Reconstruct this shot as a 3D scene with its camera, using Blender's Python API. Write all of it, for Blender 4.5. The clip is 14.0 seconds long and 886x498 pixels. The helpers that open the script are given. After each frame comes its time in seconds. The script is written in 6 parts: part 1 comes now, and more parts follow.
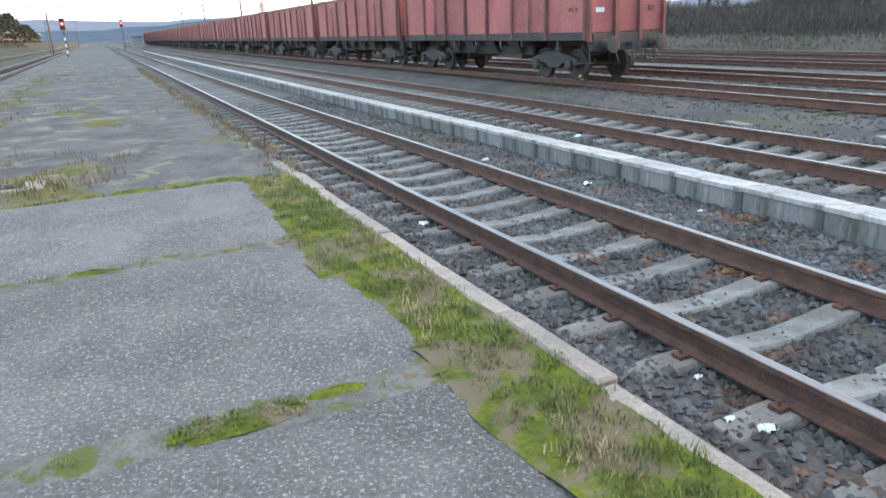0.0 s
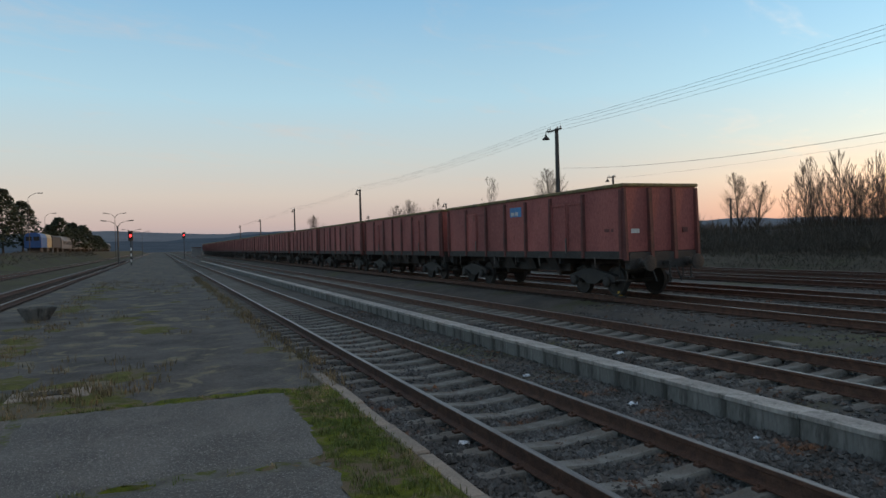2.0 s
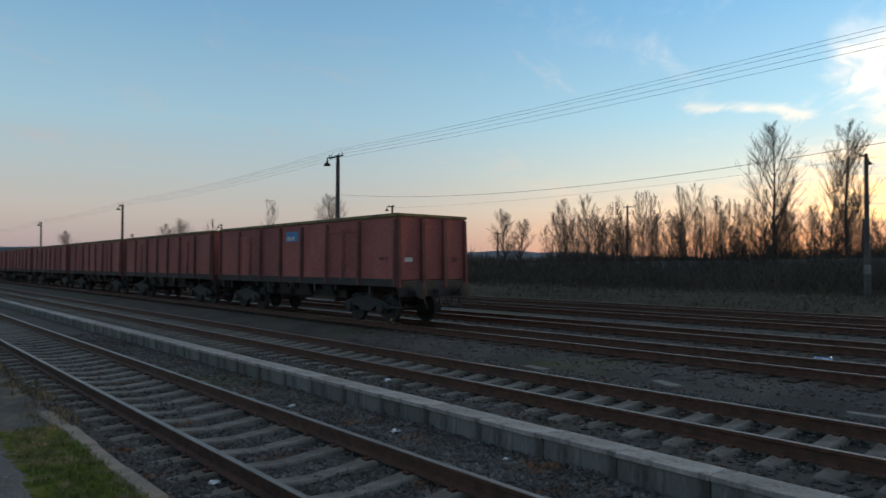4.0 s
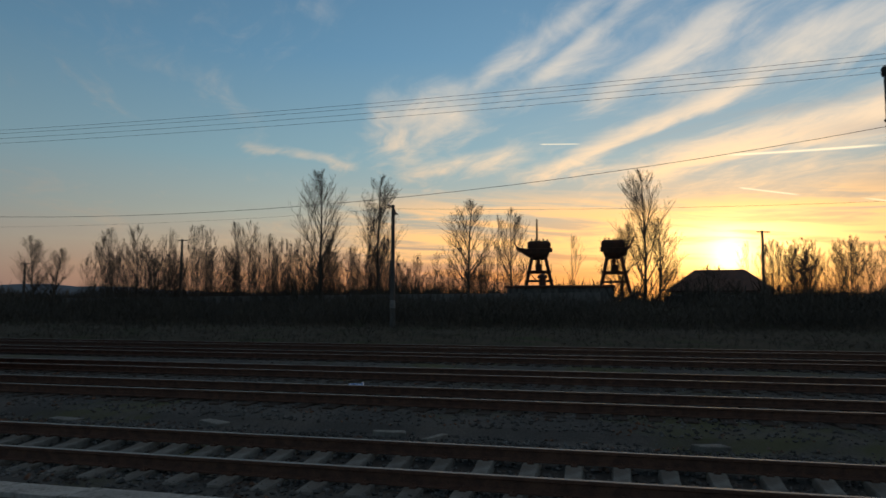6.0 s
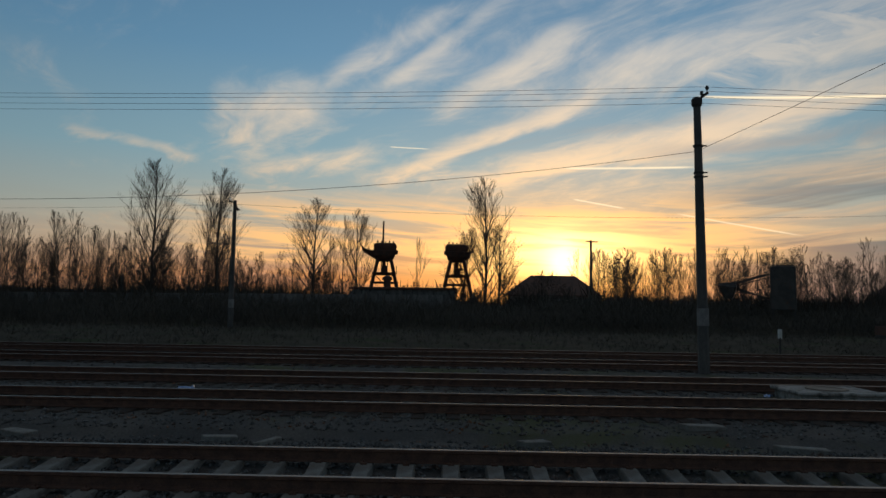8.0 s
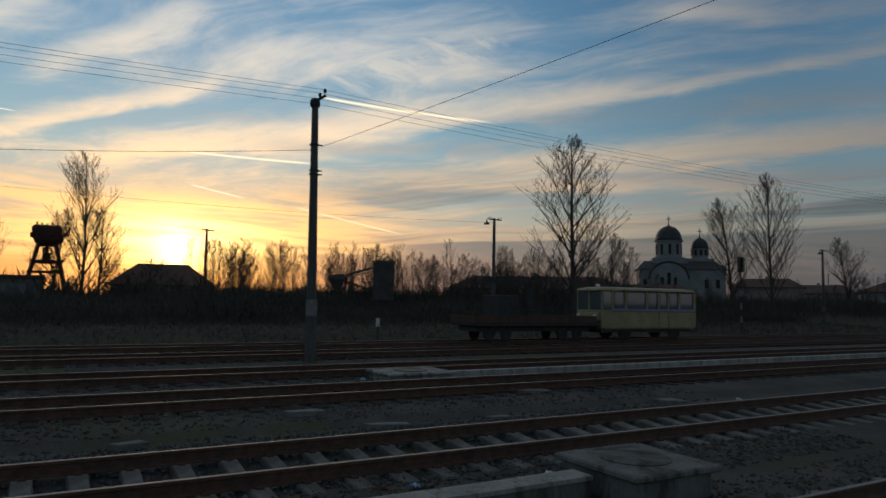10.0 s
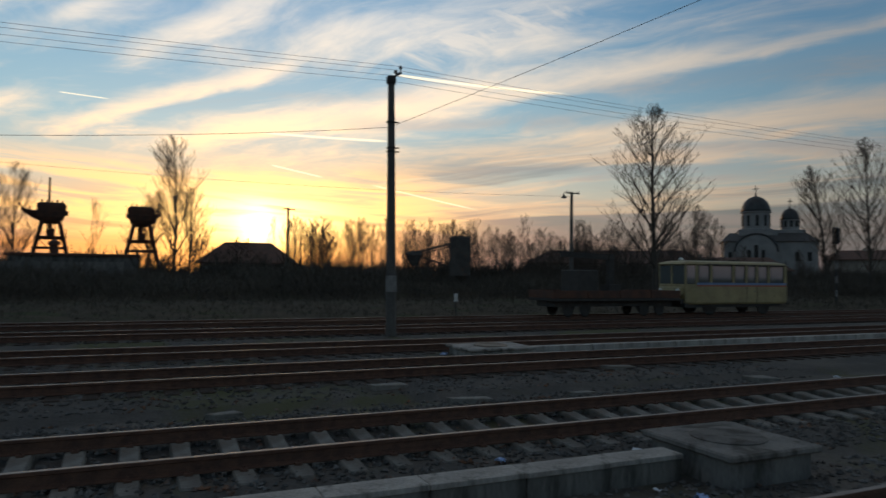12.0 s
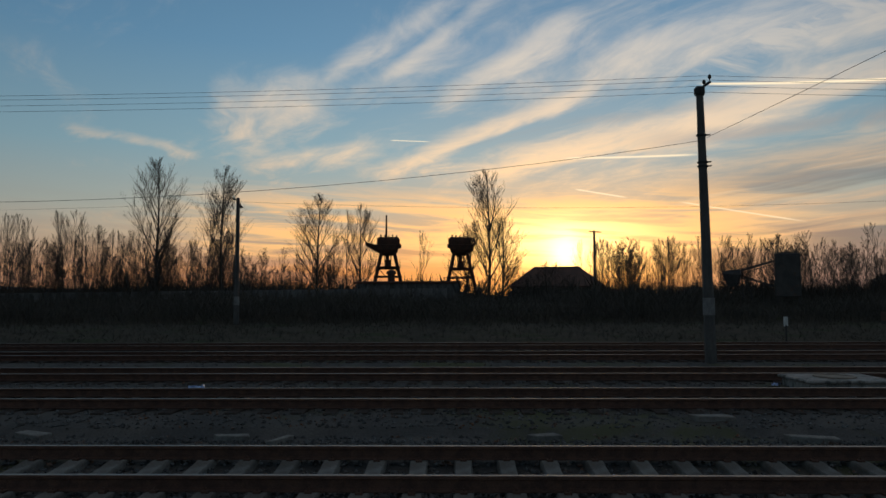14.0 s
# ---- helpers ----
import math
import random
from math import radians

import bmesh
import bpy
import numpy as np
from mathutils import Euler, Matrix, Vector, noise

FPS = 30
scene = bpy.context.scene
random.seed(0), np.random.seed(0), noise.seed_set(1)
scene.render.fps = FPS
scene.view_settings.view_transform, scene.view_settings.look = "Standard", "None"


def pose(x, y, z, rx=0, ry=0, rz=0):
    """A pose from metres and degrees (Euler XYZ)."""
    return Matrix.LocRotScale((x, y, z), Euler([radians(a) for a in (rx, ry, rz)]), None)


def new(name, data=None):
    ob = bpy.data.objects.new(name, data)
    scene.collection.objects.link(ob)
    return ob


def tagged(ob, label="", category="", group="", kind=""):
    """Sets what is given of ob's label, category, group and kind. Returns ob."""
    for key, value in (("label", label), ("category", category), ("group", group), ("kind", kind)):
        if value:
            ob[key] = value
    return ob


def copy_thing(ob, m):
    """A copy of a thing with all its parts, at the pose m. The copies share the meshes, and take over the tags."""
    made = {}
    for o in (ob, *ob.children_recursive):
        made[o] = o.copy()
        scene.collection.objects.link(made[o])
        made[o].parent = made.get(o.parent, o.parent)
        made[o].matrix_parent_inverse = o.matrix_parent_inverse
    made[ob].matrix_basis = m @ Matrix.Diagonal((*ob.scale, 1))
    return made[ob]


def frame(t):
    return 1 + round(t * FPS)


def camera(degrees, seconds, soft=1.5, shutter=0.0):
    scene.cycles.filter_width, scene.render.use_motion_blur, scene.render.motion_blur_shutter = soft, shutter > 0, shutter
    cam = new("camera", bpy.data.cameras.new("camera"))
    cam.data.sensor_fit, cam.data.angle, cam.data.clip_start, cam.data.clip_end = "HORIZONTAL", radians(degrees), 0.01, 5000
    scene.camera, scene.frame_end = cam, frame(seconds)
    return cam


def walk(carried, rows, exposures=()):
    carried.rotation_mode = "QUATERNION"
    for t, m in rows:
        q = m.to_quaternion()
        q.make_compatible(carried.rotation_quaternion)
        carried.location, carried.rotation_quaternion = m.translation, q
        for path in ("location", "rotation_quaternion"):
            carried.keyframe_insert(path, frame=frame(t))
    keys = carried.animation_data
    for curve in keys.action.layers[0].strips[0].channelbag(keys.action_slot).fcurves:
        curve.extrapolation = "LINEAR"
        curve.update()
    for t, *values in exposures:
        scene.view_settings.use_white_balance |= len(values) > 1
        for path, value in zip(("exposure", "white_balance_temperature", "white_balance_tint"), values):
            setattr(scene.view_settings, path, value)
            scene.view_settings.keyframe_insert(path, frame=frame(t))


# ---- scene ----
cam = camera(65.43, 14.0, 1.5, 0.18)
PATH = [
    (0, pose(-0.125, 0.016, 1.824, 72.08, 2.34, -25.71)),
    (0.5, pose(-0.132, -0.004, 1.854, 78.37, 2.25, -23.97)),
    (1, pose(-0.148, 0.040, 1.882, 84.13, 1.80, -23.03)),
    (1.5, pose(-0.158, 0.092, 1.889, 87.81, 1.61, -22.53)),
    (2, pose(-0.155, 0.031, 1.904, 89.45, 1.62, -22.39)),
    (2.2, pose(-0.149, 0.048, 1.901, 90.20, 1.76, -22.31)),
    (4.3, pose(0.062, 0.071, 1.907, 91.52, -0.34, -45.76)),
    (4.5, pose(0.065, 0.067, 1.904, 91.70, -0.46, -49.57)),
    (5, pose(0.049, 0.025, 1.886, 92.92, -1.44, -60.60)),
    (5.5, pose(0.099, 0.054, 1.895, 93.25, -0.87, -69.07)),
    (6, pose(0.139, 0.071, 1.912, 94.34, -0.01, -76.22)),
    (6.5, pose(0.164, 0.079, 1.913, 94.73, -0.17, -82.59)),
    (7, pose(0.074, 0.039, 1.922, 94.73, -0.54, -86.42)),
    (7.2, pose(0.072, 0.023, 1.923, 94.67, -0.69, -87.25)),
    (9.3, pose(0.034, -0.116, 1.920, 93.71, -0.40, -99.93)),
    (9.5, pose(0.018, -0.128, 1.938, 94.27, -0.09, -107.15)),
    (10, pose(-0.025, -0.103, 1.945, 94.26, -0.99, -120.06)),
    (10.5, pose(-0.034, -0.064, 1.948, 93.44, -0.93, -123.42)),
    (11, pose(-0.026, -0.076, 1.947, 93.45, -1.05, -123.93)),
    (11.5, pose(-0.031, -0.060, 1.945, 93.16, -0.85, -123.37)),
    (12, pose(0.051, -0.049, 1.943, 92.14, -0.60, -113.78)),
    (12.5, pose(0.008, 0.017, 1.969, 93.41, 0.03, -100.03)),
    (13, pose(-0.028, 0.015, 1.953, 93.93, -0.00, -90.31)),
    (13.5, pose(0.034, 0.023, 1.966, 94.26, 0.30, -88.73)),
    (14, pose(0.036, 0.047, 1.981, 93.91, 0.21, -88.69)),
]
EXPOSURE = [(0.0, 4.0, 6500, 12), (0.5, 3.8, 6500, 11), (1.0, 2.65, 6400, 11), (1.3, 1.9, 6450, 9), (1.5, 1.62, 6450, 9), (2.2, 1.52, 6500, 9), (4.3, 1.1, 6250, 8), (5.0, 0.75, 6350, 8), (5.5, 0.5, 6400, 8), (6.0, 0.2, 6350, 6), (7.2, 0.02, 6300, 6), (9.3, 0.05, 6200, 6), (10.0, 0.25, 6200, 5), (10.6, 0.5, 6250, 4), (11.5, 0.5, 6400, 6), (11.9, 0.55, 6350, 7), (12.2, 0.4, 6400, 8), (12.5, 0.15, 6400, 8), (13.0, 0.02, 6250, 7), (14.0, 0.02, 6250, 7)]
walk(cam, PATH, EXPOSURE)

# ---- sky and sun ----
SUN_AZ, SUN_EL = 98.8, 2.6
sun_dir = Vector((math.sin(radians(SUN_AZ)) * math.cos(radians(SUN_EL)), math.cos(radians(SUN_AZ)) * math.cos(radians(SUN_EL)), math.sin(radians(SUN_EL))))
sun = new("sun", bpy.data.lights.new("sun", "SUN"))
sun.data.energy, sun.data.angle, sun.data.color = 0.5, radians(2.0), (1.0, 0.52, 0.22)
sun.rotation_euler = sun_dir.to_track_quat("Z", "Y").to_euler()


class Nodes:
    """Short hand for building a node tree."""

    def __init__(self, tree):
        self.tree = tree
        tree.nodes.clear()

    def put(self, kind, **values):
        node = self.tree.nodes.new(kind)
        for key, value in values.items():
            if key == "operation":
                node.operation = value
            elif key == "blend_type":
                node.blend_type = value
            elif key == "data_type":
                node.data_type = value
        return node

    def wire(self, a, b):
        self.tree.links.new(a, b)

    def feed(self, socket, value):
        if isinstance(value, bpy.types.NodeSocket):
            self.wire(value, socket)
        else:
            socket.default_value = value

    def math(self, op, a, b=0.0, clamp=False):
        node = self.put("ShaderNodeMath", operation=op)
        node.use_clamp = clamp
        self.feed(node.inputs[0], a)
        self.feed(node.inputs[1], b)
        return node.outputs[0]

    def mix(self, fac, a, b, blend="MIX"):
        node = self.put("ShaderNodeMix", data_type="RGBA", blend_type=blend)
        self.feed(node.inputs["Factor"], fac)
        for socket, value in ((node.inputs[6], a), (node.inputs[7], b)):
            self.feed(socket, (*value, 1) if isinstance(value, tuple) and len(value) == 3 else value)
        return node.outputs[2]

    def step(self, x, lo, hi, a=0.0, b=1.0):
        node = self.put("ShaderNodeMapRange")
        node.interpolation_type = "SMOOTHSTEP"
        self.feed(node.inputs[0], x)
        for i, v in enumerate((lo, hi, a, b)):
            node.inputs[1 + i].default_value = v
        return node.outputs[0]

    def ramp(self, fac, stops):
        node = self.put("ShaderNodeValToRGB")
        el = node.color_ramp.elements
        while len(el) < len(stops):
            el.new(0.5)
        for e, (p, c) in zip(el, stops):
            e.position, e.color = p, (*c, 1) if len(c) == 3 else c
        self.feed(node.inputs[0], fac)
        return node.outputs[0]

    def noise(self, vector, scale, detail=4.0, rough=0.55, distortion=0.0):
        node = self.put("ShaderNodeTexNoise")
        if vector is not None:
            self.wire(vector, node.inputs["Vector"])
        node.inputs["Scale"].default_value, node.inputs["Detail"].default_value = scale, detail
        node.inputs["Roughness"].default_value, node.inputs["Distortion"].default_value = rough, distortion
        return node.outputs[0]


world = bpy.data.worlds.new("dusk")
scene.world = world
world.use_nodes = True
n = Nodes(world.node_tree)
coord = n.put("ShaderNodeTexCoord").outputs["Generated"]
split = n.put("ShaderNodeSeparateXYZ")
n.wire(coord, split.inputs[0])
sx, sy, sz = split.outputs
el = n.math("ARCSINE", sz)                       # elevation, radians
azim = n.math("ARCTAN2", sx, sy)                 # azimuth from +y towards +x
sky = n.put("ShaderNodeTexSky")
sky.sky_type, sky.sun_disc, sky.sun_elevation, sky.sun_rotation = "NISHITA", False, radians(SUN_EL), radians(SUN_AZ)
sky.air_density, sky.dust_density, sky.ozone_density = 1.2, 1.5, 2.0
daz = n.math("SUBTRACT", azim, radians(SUN_AZ))
away = n.math("COSINE", daz)
# clear dusk sky by height, far from the sun and towards it: warm rim, pale belt, blue, thin veil overhead
height = n.math("DIVIDE", el, 1.5708, True)
cool = n.ramp(height, [
    (0.0, (0.23, 0.21, 0.23)), (0.02, (0.34, 0.265, 0.245)), (0.045, (0.39, 0.335, 0.29)), (0.08, (0.34, 0.365, 0.35)), (0.13, (0.26, 0.38, 0.43)),
    (0.22, (0.15, 0.285, 0.40)), (0.32, (0.10, 0.19, 0.28)), (0.55, (0.20, 0.215, 0.23)), (1.0, (0.22, 0.215, 0.21))])
warm = n.ramp(height, [
    (0.0, (0.46, 0.20, 0.10)), (0.025, (0.55, 0.30, 0.17)), (0.05, (0.52, 0.39, 0.27)), (0.08, (0.37, 0.385, 0.34)), (0.13, (0.22, 0.345, 0.40)),
    (0.22, (0.115, 0.245, 0.375)), (0.32, (0.075, 0.17, 0.29)), (0.55, (0.20, 0.215, 0.23)), (1.0, (0.22, 0.215, 0.21))])
clear = n.mix(n.step(away, 0.35, 0.86), cool, warm)
azd, eld = n.math("MULTIPLY", azim, 57.2958), n.math("MULTIPLY", el, 57.2958)


def bell(wide, high, lift=0.0):
    a = n.math("POWER", n.math("DIVIDE", daz, radians(wide)), 2.0)
    up = n.math("SUBTRACT", el, radians(SUN_EL + lift))
    b = n.math("POWER", n.math("DIVIDE", up, radians(high)), 2.0)
    return n.math("POWER", 2.718, n.math("MULTIPLY", n.math("ADD", a, b), -1.0))


# long low bars of cloud near the horizon
low_space = n.put("ShaderNodeCombineXYZ")
n.wire(n.math("MULTIPLY", azim, 5.0), low_space.inputs[0])
n.wire(n.math("MULTIPLY", n.math("ADD", el, n.math("MULTIPLY", azim, 0.05)), 62.0), low_space.inputs[1])
bars = n.noise(low_space.outputs[0], 1.0, 6.0, 0.6, 0.5)
bars_fac = n.step(bars, 0.40, 0.60)
# warm belt round the sun
clear = n.mix(n.math("MULTIPLY", bell(32, 2.4, -1.2), 0.85), clear, (0.68, 0.205, 0.055))
clear = n.mix(n.math("MULTIPLY", bell(13, 4.4, 0.8), 0.8), clear, (0.92, 0.45, 0.13))
# streaks of high cloud, drawn out along one bearing
STREAK = radians(62)
den = n.math("ADD", n.math("MAXIMUM", sz, 0.0), 0.05)
px, py = n.math("DIVIDE", sx, den), n.math("DIVIDE", sy, den)
u = n.math("ADD", n.math("MULTIPLY", px, math.sin(STREAK)), n.math("MULTIPLY", py, math.cos(STREAK)))
v = n.math("SUBTRACT", n.math("MULTIPLY", px, math.cos(STREAK)), n.math("MULTIPLY", py, math.sin(STREAK)))


def cloud_space(su, sv, off):
    node = n.put("ShaderNodeCombineXYZ")
    n.wire(n.math("MULTIPLY", u, su), node.inputs[0])
    n.wire(n.math("MULTIPLY", v, sv), node.inputs[1])
    node.inputs[2].default_value = off
    return node.outputs[0]


sway = n.noise(cloud_space(0.5, 0.5, 6.3), 1.3, 3.0, 0.5)
v = n.math("ADD", v, n.math("MULTIPLY", n.math("SUBTRACT", sway, 0.5), 0.9))
wisps = n.noise(cloud_space(0.34, 0.95, 3.1), 1.9, 9.0, 0.60, 0.35)
fine = n.noise(cloud_space(1.5, 2.6, 8.4), 2.4, 7.0, 0.62, 0.6)
body = n.math("ADD", n.math("MULTIPLY", wisps, 0.72), n.math("MULTIPLY", fine, 0.28))
# ragged bearings, so that no cloud has a ruled edge
ragged = n.noise(cloud_space(0.5, 0.9, 15.0), 1.4, 3.0, 0.5)
azr = n.math("ADD", azd, n.math("MULTIPLY", n.math("SUBTRACT", ragged, 0.5), 5.0))
elr = n.math("ADD", eld, n.math("MULTIPLY", n.math("SUBTRACT", wisps, 0.5), 3.0))


def streak(a0, e0, a1, e1, width, gain, ends=0.3):
    """A cloud streak between two bearings (degrees)."""
    length = math.hypot(a1 - a0, e1 - e0)
    ux, uy = (a1 - a0) / length, (e1 - e0) / length
    da, de = n.math("SUBTRACT", azr, a0), n.math("SUBTRACT", elr, e0)
    along = n.math("DIVIDE", n.math("ADD", n.math("MULTIPLY", da, ux), n.math("MULTIPLY", de, uy)), length)
    off = n.math("ABSOLUTE", n.math("SUBTRACT", n.math("MULTIPLY", da, uy), n.math("MULTIPLY", de, ux)))
    tips = n.math("MULTIPLY", n.step(along, 0.0, ends), n.step(along, 1.0, 1.0 - ends))
    return n.math("MULTIPLY", n.math("MULTIPLY", n.step(off, width, 0.0), tips), gain)


def together(items):
    total = streak(*items[0])
    for item in items[1:]:
        total = n.math("MAXIMUM", total, streak(*item))
    return total


cover = together((
    (69.0, 14.0, 80.0, 16.6, 5.0, 0.75), (72.0, 10.0, 84.0, 12.8, 1.6, 0.8), (76.0, 16.8, 93.0, 25.5, 1.5, 0.6), (81.0, 16.5, 95.0, 25.5, 1.1, 0.6),
    (80.0, 9.0, 106.0, 17.8, 1.8, 1.15), (86.0, 9.2, 125.0, 16.6, 2.4, 0.95), (86.0, 14.5, 101.0, 23.0, 2.0, 0.7), (95.0, 16.6, 131.0, 23.0, 3.6, 0.95),
    (103.0, 12.8, 143.0, 18.2, 2.0, 0.8), (116.0, 10.8, 163.0, 12.6, 1.9, 0.85), (128.0, 16.3, 164.0, 18.2, 1.1, 0.8), (108.0, 10.4, 153.0, 9.0, 1.4, 0.8),
    (59.0, 12.5, 70.0, 11.0, 0.9, 0.85), (48.0, 18.4, 60.0, 17.2, 1.5, 0.2), (136.0, 23.0, 148.0, 20.8, 1.2, 0.55)))
cover = n.math("ADD", cover, n.step(azd, 74.0, 104.0, 0.0, 0.42))
dense = n.step(n.math("ADD", n.math("MULTIPLY", n.math("SUBTRACT", body, 0.5), 1.25), n.math("MULTIPLY", cover, 0.30)), 0.02, 0.50)
ripple = n.noise(cloud_space(2.6, 0.7, 2.2), 2.2, 5.0, 0.6, 0.3)
patch_ = n.math("MULTIPLY", streak(106.0, 16.6, 130.0, 22.0, 3.2, 1.0), n.step(ripple, 0.40, 0.66))
dense = n.math("MAXIMUM", dense, n.math("MULTIPLY", patch_, 0.8))
dense = n.math("MULTIPLY", dense, n.step(el, 0.0, 0.06))
lit = n.ramp(n.math("DIVIDE", el, 0.5, True), [(0.0, (0.85, 0.32, 0.11)), (0.20, (0.92, 0.50, 0.25)), (0.40, (0.88, 0.62, 0.40)), (0.62, (0.72, 0.60, 0.48)), (1.0, (0.62, 0.58, 0.54))])
lit = n.mix(n.step(away, 0.35, 0.95), (0.44, 0.33, 0.27), lit)
lit = n.mix(n.math("MULTIPLY", bell(15, 7.0, 2.0), 0.85), lit, (1.2, 0.74, 0.34))
clear = n.mix(n.math("MULTIPLY", dense, 0.88), clear, lit)
# shaded undersides of the sheets past the sun
dull = together(((101.0, 12.4, 132.0, 12.6, 1.0, 0.8), (108.0, 8.8, 146.0, 8.0, 1.0, 0.9), (118.0, 14.8, 162.0, 15.2, 1.3, 0.85), (128.0, 10.2, 164.0, 9.0, 1.0, 0.8), (96.0, 13.4, 112.0, 14.8, 0.5, 0.6), (88.0, 11.2, 100.0, 13.6, 0.35, 0.5)))
clear = n.mix(n.math("MULTIPLY", n.math("MULTIPLY", dull, n.step(body, 0.40, 0.58, 0.35, 1.0)), 0.75), clear, (0.27, 0.275, 0.29))
# grey bank low down, past the sun
bank = n.noise(cloud_space(0.12, 1.2, 1.7), 1.1, 6.0, 0.55, 0.3)
low = n.math("MULTIPLY", n.step(azd, 101.0, 118.0), n.math("MULTIPLY", n.step(eld, 13.0, 6.5), n.step(n.math("ADD", bank, n.step(eld, 6.5, 2.5, 0.0, 0.35)), 0.45, 0.6)))
clear = n.mix(n.math("MULTIPLY", low, 0.88), clear, (0.125, 0.145, 0.165))
# the sky dulls away from the sun, on both hands alike behind the viewer
side = n.mix(n.step(azd, 106.0, 150.0), (1.0, 1.0, 1.0), (0.43, 0.46, 0.51))
side = n.mix(n.step(azd, 26.0, 88.0), (0.55, 0.56, 0.59), side)
side = n.mix(n.step(azd, 158.0, 179.0), side, (0.55, 0.56, 0.59))
clear = n.mix(1.0, clear, side, "MULTIPLY")
# bars across the glow, and the glow of the sun itself
shade = n.math("MULTIPLY", n.math("MULTIPLY", n.math("SUBTRACT", 1.0, bars_fac), bell(42, 3.8)), 0.62)
clear = n.mix(shade, clear, n.mix(bell(14, 6), (0.26, 0.18, 0.165), (0.56, 0.23, 0.09)))
clear = n.mix(n.math("MULTIPLY", n.math("MULTIPLY", bars_fac, n.math("MULTIPLY", n.step(eld, 2.0, 4.2), n.step(eld, 10.0, 6.0))), n.math("MULTIPLY", n.step(azd, 62.0, 78.0), n.step(azd, 122.0, 106.0))), clear, (1.0, 0.53, 0.20))
clear = n.mix(n.math("MULTIPLY", bell(7.2, 2.5, 1.5), n.step(bars, 0.34, 0.56, 0.4, 0.95)), clear, (1.7, 1.02, 0.33))
clear = n.mix(n.math("MULTIPLY", bell(4.6, 1.5, 2.0), n.step(bars, 0.38, 0.54, 0.25, 0.95)), clear, (2.2, 1.5, 0.6))
clear = n.mix(n.math("MULTIPLY", bell(1.4, 1.5, 0.9), n.step(bars, 0.34, 0.5, 0.5, 1.0)), clear, (3.4, 2.5, 1.0))


def contrail(a0, e0, a1, e1, width, gain):
    """A thin vapour trail between two bearings (degrees)."""
    global clear
    along = n.math("DIVIDE", n.math("SUBTRACT", azim, radians(a0)), radians(a1 - a0))
    line = n.math("ADD", n.math("MULTIPLY", along, radians(e1 - e0)), radians(e0))
    off = n.math("ABSOLUTE", n.math("SUBTRACT", el, line))
    ends = n.math("MULTIPLY", n.step(along, 0.0, 0.12), n.step(along, 1.0, 0.8))
    fac = n.math("MULTIPLY", n.step(off, radians(width), 0.0), ends)
    clear = n.mix(n.math("MULTIPLY", fac, gain), clear, (1.2, 0.95, 0.62))


contrail(98.5, 11.2, 110.0, 10.9, 0.14, 0.7)
contrail(109.0, 16.3, 124.5, 14.6, 0.16, 0.8)
contrail(99.5, 8.7, 104.0, 7.8, 0.10, 0.6)
contrail(107.5, 7.4, 117.0, 5.3, 0.10, 0.5)
contrail(84.2, 12.85, 87.8, 12.75, 0.07, 0.6)
add = n.mix(1.0, n.mix(1.0, sky.outputs[0], (0.02, 0.02, 0.02), "MULTIPLY"), clear, "ADD")
floor_of_sky = n.mix(n.step(el, -0.02, 0.0), (0.03, 0.028, 0.026), add)
bg = n.put("ShaderNodeBackground")
n.wire(floor_of_sky, bg.inputs[0])
bg.inputs[1].default_value = 1.0
out = n.put("ShaderNodeOutputWorld")
n.wire(bg.outputs[0], out.inputs[0])


